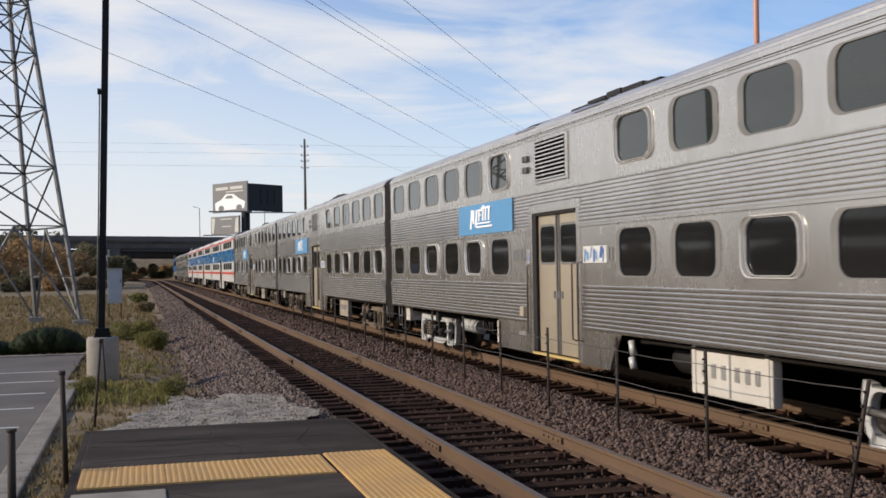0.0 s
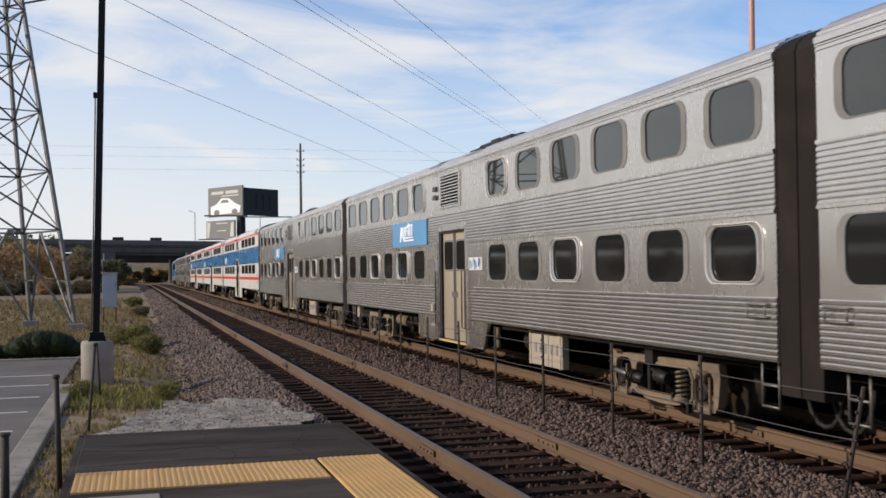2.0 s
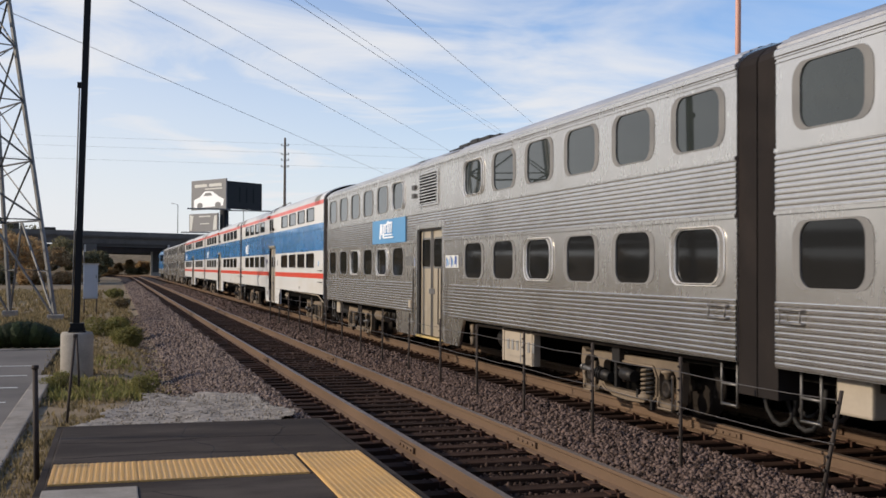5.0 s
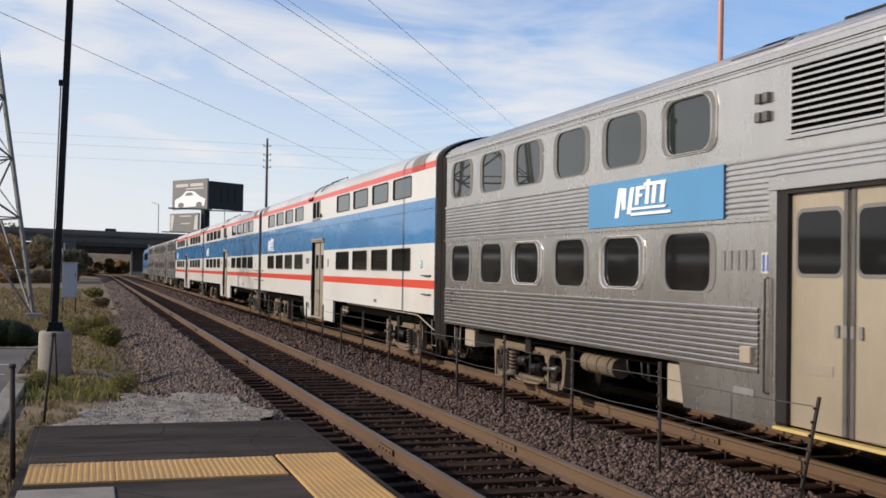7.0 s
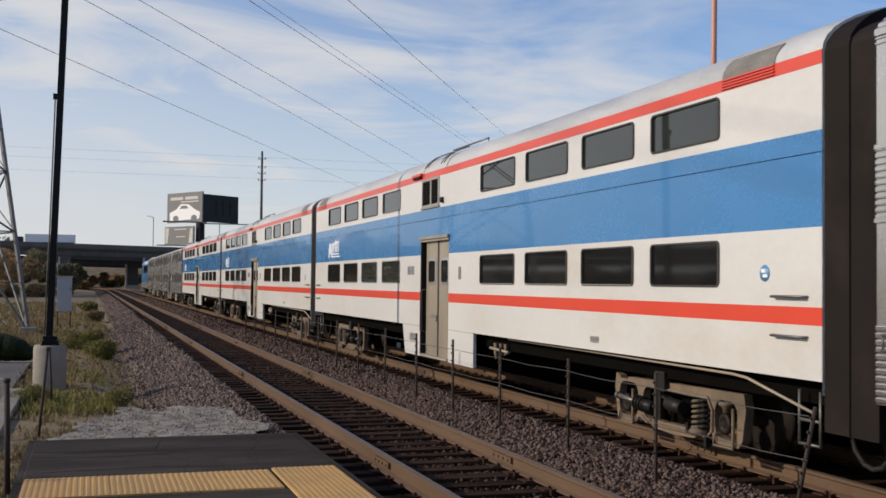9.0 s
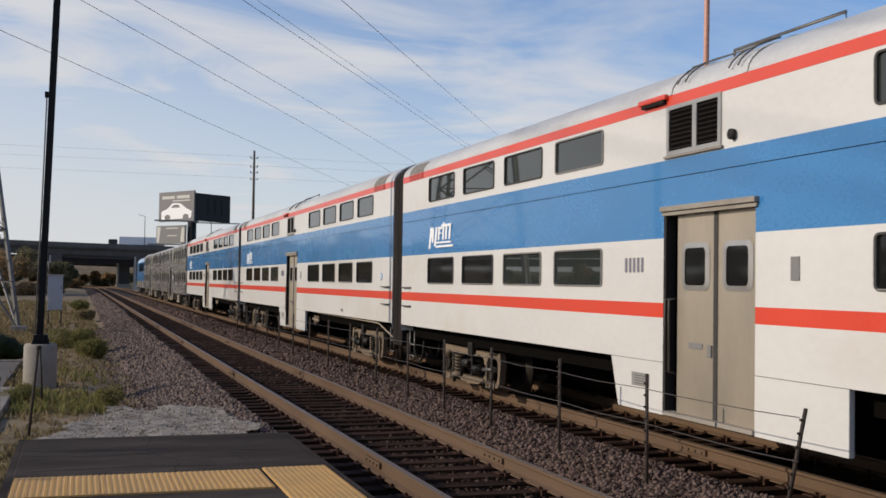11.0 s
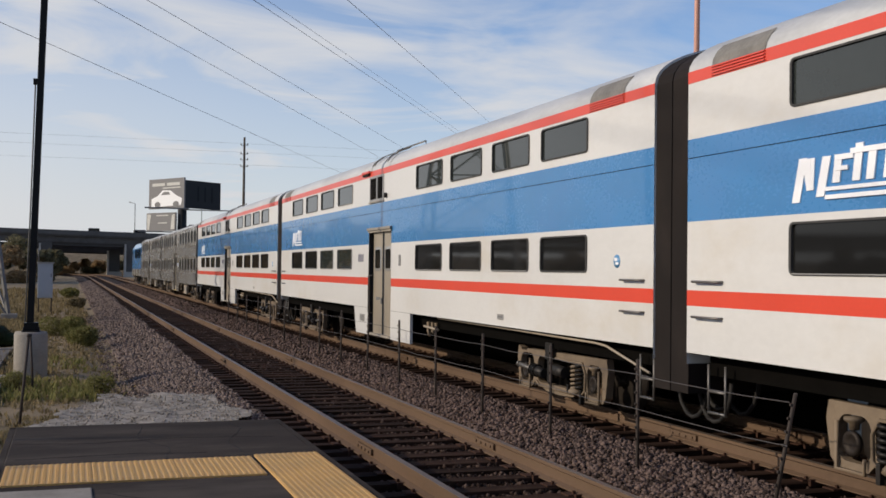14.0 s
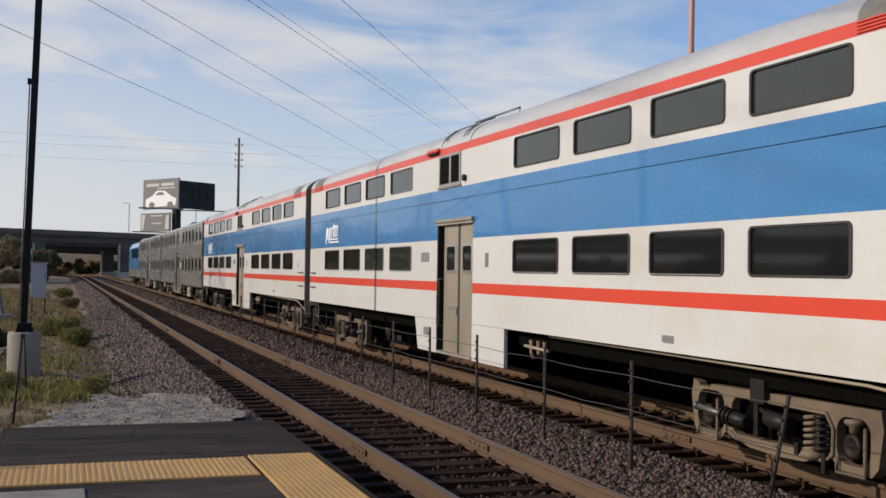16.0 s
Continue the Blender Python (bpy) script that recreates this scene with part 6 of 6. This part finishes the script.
for k, (x, y, w, h) in enumerate(((-10, 158, 3.2, 2.4), (-15, 160, 3.6, 2.8), (-21, 158, 3.5, 3.0), (-6.5, 165, 2.6, 2.0), (-4.5, 182, 2.6, 2.2), (-27, 162, 3.6, 2.8), (-1.5, 305, 4, 2.6), (6, 312, 4, 2.4))):
    bush((x, y, -0.5), w, h, LEAF_GREEN if k % 3 else LEAF_AUTUMN, "dark scrubby thicket below the overpass" if y > 250 else "dark scrubby thicket beyond the verge", 200 + k, 2600, 0.22)


# ---- the overpass ----
def overpass():
    ov = thing("overpass", "long grey concrete highway overpass on piers", "bridge", (0, 290, 0), kind="structure")
    tilt = -0.018                        # the deck falls slightly to the right

    def slab(name, x0, x1, y0, y1, z0, z1, mat):
        bm = boxes(((x0, y0, z0), (x1, y1, z1)))
        for v in bm.verts:
            v.co.z += tilt * v.co.x if name not in ("pier", "pier_footing", "pier_facing") else 0
        return part(name, bm, mat, ov)
    slab("parapet", -450, 450, -0.3, 0.0, 9.75, 10.85, PARAPET)
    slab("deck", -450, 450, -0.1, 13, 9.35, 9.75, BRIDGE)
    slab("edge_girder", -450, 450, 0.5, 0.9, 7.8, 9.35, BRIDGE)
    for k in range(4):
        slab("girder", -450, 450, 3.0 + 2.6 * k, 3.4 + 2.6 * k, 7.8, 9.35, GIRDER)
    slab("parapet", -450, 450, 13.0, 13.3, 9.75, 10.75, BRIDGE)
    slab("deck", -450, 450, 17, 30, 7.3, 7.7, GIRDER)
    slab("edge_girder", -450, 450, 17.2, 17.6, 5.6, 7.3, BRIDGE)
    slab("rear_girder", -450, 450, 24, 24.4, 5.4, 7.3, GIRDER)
    for k, (x0, x1) in enumerate(((-7.0, -4.4), (9.5, 12.2), (13.4, 16.8), (-34, -31), (-62, -59), (36, 39), (60, 63))):
        near = k != 1
        y0 = 0.4 if near else 9.0
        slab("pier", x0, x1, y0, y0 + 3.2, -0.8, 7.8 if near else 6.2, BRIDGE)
        # Pale strip: sunlight on the pier's left face, put in as colour.
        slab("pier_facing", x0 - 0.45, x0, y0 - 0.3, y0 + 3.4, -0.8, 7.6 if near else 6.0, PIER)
        slab("pier_footing", x0 - 0.5, x1 + 0.5, y0 - 0.6, y0 + 3.8, -0.8, 0.6, PIER)
    slab("pier_cap", -12, 24, 1.0, 3.5, 7.0, 7.8, GIRDER)
    for x in (15.4, 32.1, -40, -90, 80):
        part("lamp_post", tube([(x, 1, 9.7), (x, 1, 18.0), (x - 1.6, 1, 18.4)], 0.09, 6), GALV, ov)
    return ov


overpass()


def bridge_vehicle(label, length, tall, mat, lorry):
    v = thing("lorry" if lorry else "car", label, "truck" if lorry else "car", (0, 293.5, 9.75), "overpass traffic")
    if lorry:
        part("trailer", boxes(((2.6, -1.25, 1.1), (length, 1.25, tall)), bevel=0.06), mat, v)
        part("cab", boxes(((0.0, -1.2, 0.6), (2.2, 1.2, tall - 0.7)), bevel=0.25), GIRDER, v)
        part("chassis", boxes(((1.5, -1.0, 0.7), (length - 0.2, 1.0, 1.1))), UNDER, v)
    else:
        part("body", boxes(((0.0, -0.9, 0.35), (length, 0.9, 1.0)), bevel=0.15), mat, v)
        part("cabin", boxes(((length * 0.25, -0.8, 0.95), (length * 0.85, 0.8, tall)), bevel=0.22), GLASS, v)
    for x in ((0.9, 3.4, length - 2.2, length - 1.0) if lorry else (0.8, length - 0.8)):
        part("wheel", rod(bmesh.new(), (x, -1.15, 0.5 if lorry else 0.33), (x, 1.15, 0.5 if lorry else 0.33), 0.5 if lorry else 0.33, n=16), BLACK_RUBBER, v)
    return v


# seconds at which each one crosses x = 0, metres a second to the left
traffic = [(bridge_vehicle("long pale box lorry driving over the overpass", 14.5, 3.1, PANEL_WHITE, True), 8.28, 25.0),
           (bridge_vehicle("pale box lorry driving over the overpass", 14.0, 3.1, PANEL_WHITE, True), 11.26, 25.5)]
for when, length, tall in ((1.75, 4.6, 1.9), (2.12, 4.8, 1.9), (4.27, 4.6, 1.8), (7.05, 4.6, 1.8), (12.76, 5.2, 2.0), (14.12, 4.6, 1.9), (14.56, 5.0, 1.9)):
    traffic.append((bridge_vehicle("dark car driving over the overpass", length, tall, GIRDER, False), when, 25.0))
traffic.append((bridge_vehicle("pale van driving over the overpass", 5.4, 2.5, CABINET, False), 3.9, 25.0))


def billboard():
    bb = thing("billboard", "two-faced roadside billboard on a steel column", "billboard", (17.4, 181, -0.5))

    def face(name, a, b, z0, z1, mat, label):
        a, b = Vector((*a, 0)), Vector((*b, 0))
        d = (b - a).normalized()
        n = Vector((d.y, -d.x, 0)) * 0.25
        bm = bmesh.new()
        vs = [bm.verts.new(p + Vector((0, 0, z)) + o) for o in (Vector(), -n) for p, z in ((a, z0), (b, z0), (b, z1), (a, z1))]
        for q in ((0, 1, 2, 3), (7, 6, 5, 4), (0, 4, 5, 1), (1, 5, 6, 2), (2, 6, 7, 3), (3, 7, 4, 0)):
            bm.faces.new([vs[i] for i in q])
        bmesh.ops.recalc_face_normals(bm, faces=bm.faces)
        ob = part(name, bm, mat, bb, label)

        def shape(nm, pts, m, lift=0.03):
            g = bmesh.new()
            g.faces.new([g.verts.new(a + d * (u * (b - a).length) + Vector((0, 0, z0 + w * (z1 - z0))) + n.normalized() * lift) for u, w in pts])
            part(nm, g, m, ob)
        return shape
    left = face("panel", (-5.2, 8.0), (-0.3, -0.5), 12.0, 16.9, PANEL_GREY, "grey printed panel with a white car shape")
    left("printed_car", [(0.08, 0.06), (0.92, 0.10), (0.95, 0.32), (0.80, 0.42), (0.62, 0.60), (0.40, 0.62), (0.26, 0.44), (0.08, 0.34)], PANEL_WHITE)
    for u in (0.26, 0.78):
        left("printed_wheel", [(u + 0.085 * math.cos(k * 0.524), 0.14 + 0.10 * math.sin(k * 0.524)) for k in range(12)], PANEL_GREY, 0.05)
    left("printed_window", [(0.36, 0.46), (0.62, 0.46), (0.57, 0.56), (0.43, 0.56)], PANEL_GREY, 0.05)
    left("text_bar", [(0.10, 0.76), (0.46, 0.76), (0.46, 0.86), (0.10, 0.86)], LINE)
    left("text_bar", [(0.52, 0.76), (0.88, 0.76), (0.88, 0.86), (0.52, 0.86)], LINE)
    left("text_bar", [(0.40, 0.67), (0.90, 0.67), (0.90, 0.71), (0.40, 0.71)], LINE)
    right = face("panel", (0.0, -0.4), (6.1, 4.5), 12.0, 16.5, PANEL_BACK, "black back of the second panel")
    for k in range(3):
        right("strut", [(0.32 + 0.2 * k, 0.25), (0.36 + 0.2 * k, 0.25), (0.36 + 0.2 * k, 0.8), (0.32 + 0.2 * k, 0.8)], POLE_BLACK)
    low = face("lower_panel", (-5.6, 7.0), (-1.5, 0.5), 8.3, 11.3, PANEL_GREY, "small lower printed panel")
    low("text_bar", [(0.35, 0.82), (0.75, 0.82), (0.75, 0.88), (0.35, 0.88)], LINE)
    low("text_bar", [(0.4, 0.42), (0.72, 0.42), (0.72, 0.47), (0.4, 0.47)], LINE)
    low("pale_side", [(0.03, 0.08), (0.1, 0.08), (0.16, 0.9), (0.03, 0.95)], LINE)
    low("pale_side", [(0.84, 0.1), (0.97, 0.1), (0.97, 0.92), (0.88, 0.85)], LINE)
    part("column", rod(bmesh.new(), (-0.4, 1.2, 0), (-0.4, 1.2, 14), 0.75, 0.7, 16), PANEL_BACK, bb)
    part("catwalk", boxes(((-6.4, -1.3, 11.75), (0.4, -0.5, 11.95)), ((-0.2, -1.2, 11.6), (7.6, -0.6, 11.75))), GALV, bb)
    part("catwalk", boxes(((-7.3, -0.6, 8.0), (-0.6, 0.2, 8.15))), GALV, bb)
    return bb


billboard()


# ---- what moves ----
def motions():
    times = [0.5 * k for k in range(33)]
    for k, car in enumerate(train):
        if k == len(train) - 1:
            y0 = REAR0 + PITCH * (k - 1)
        else:
            y0 = REAR0 + PITCH * k
        walk(car, [(t, pose(FAR_X, y0 - travel(t), 0)) for t in times])
        for ws in [o for o in car.children_recursive if o.name.startswith("wheelset")]:
            at = ws.location.copy()
            rows, steps = [], list(range(0, 481, 2))
            for n in steps:
                t = n / 30
                rows.append((t, Matrix.Translation(at) @ Matrix.Rotation(travel(t) / 0.46, 4, "X")))
            walk(ws, rows)
    for v, when, speed in traffic:
        walk(v, [(t, pose(-speed * (t - when), 293.5, 9.75 + 0.018 * speed * (t - when))) for t in (0, 4, 8, 12, 16)])


motions()
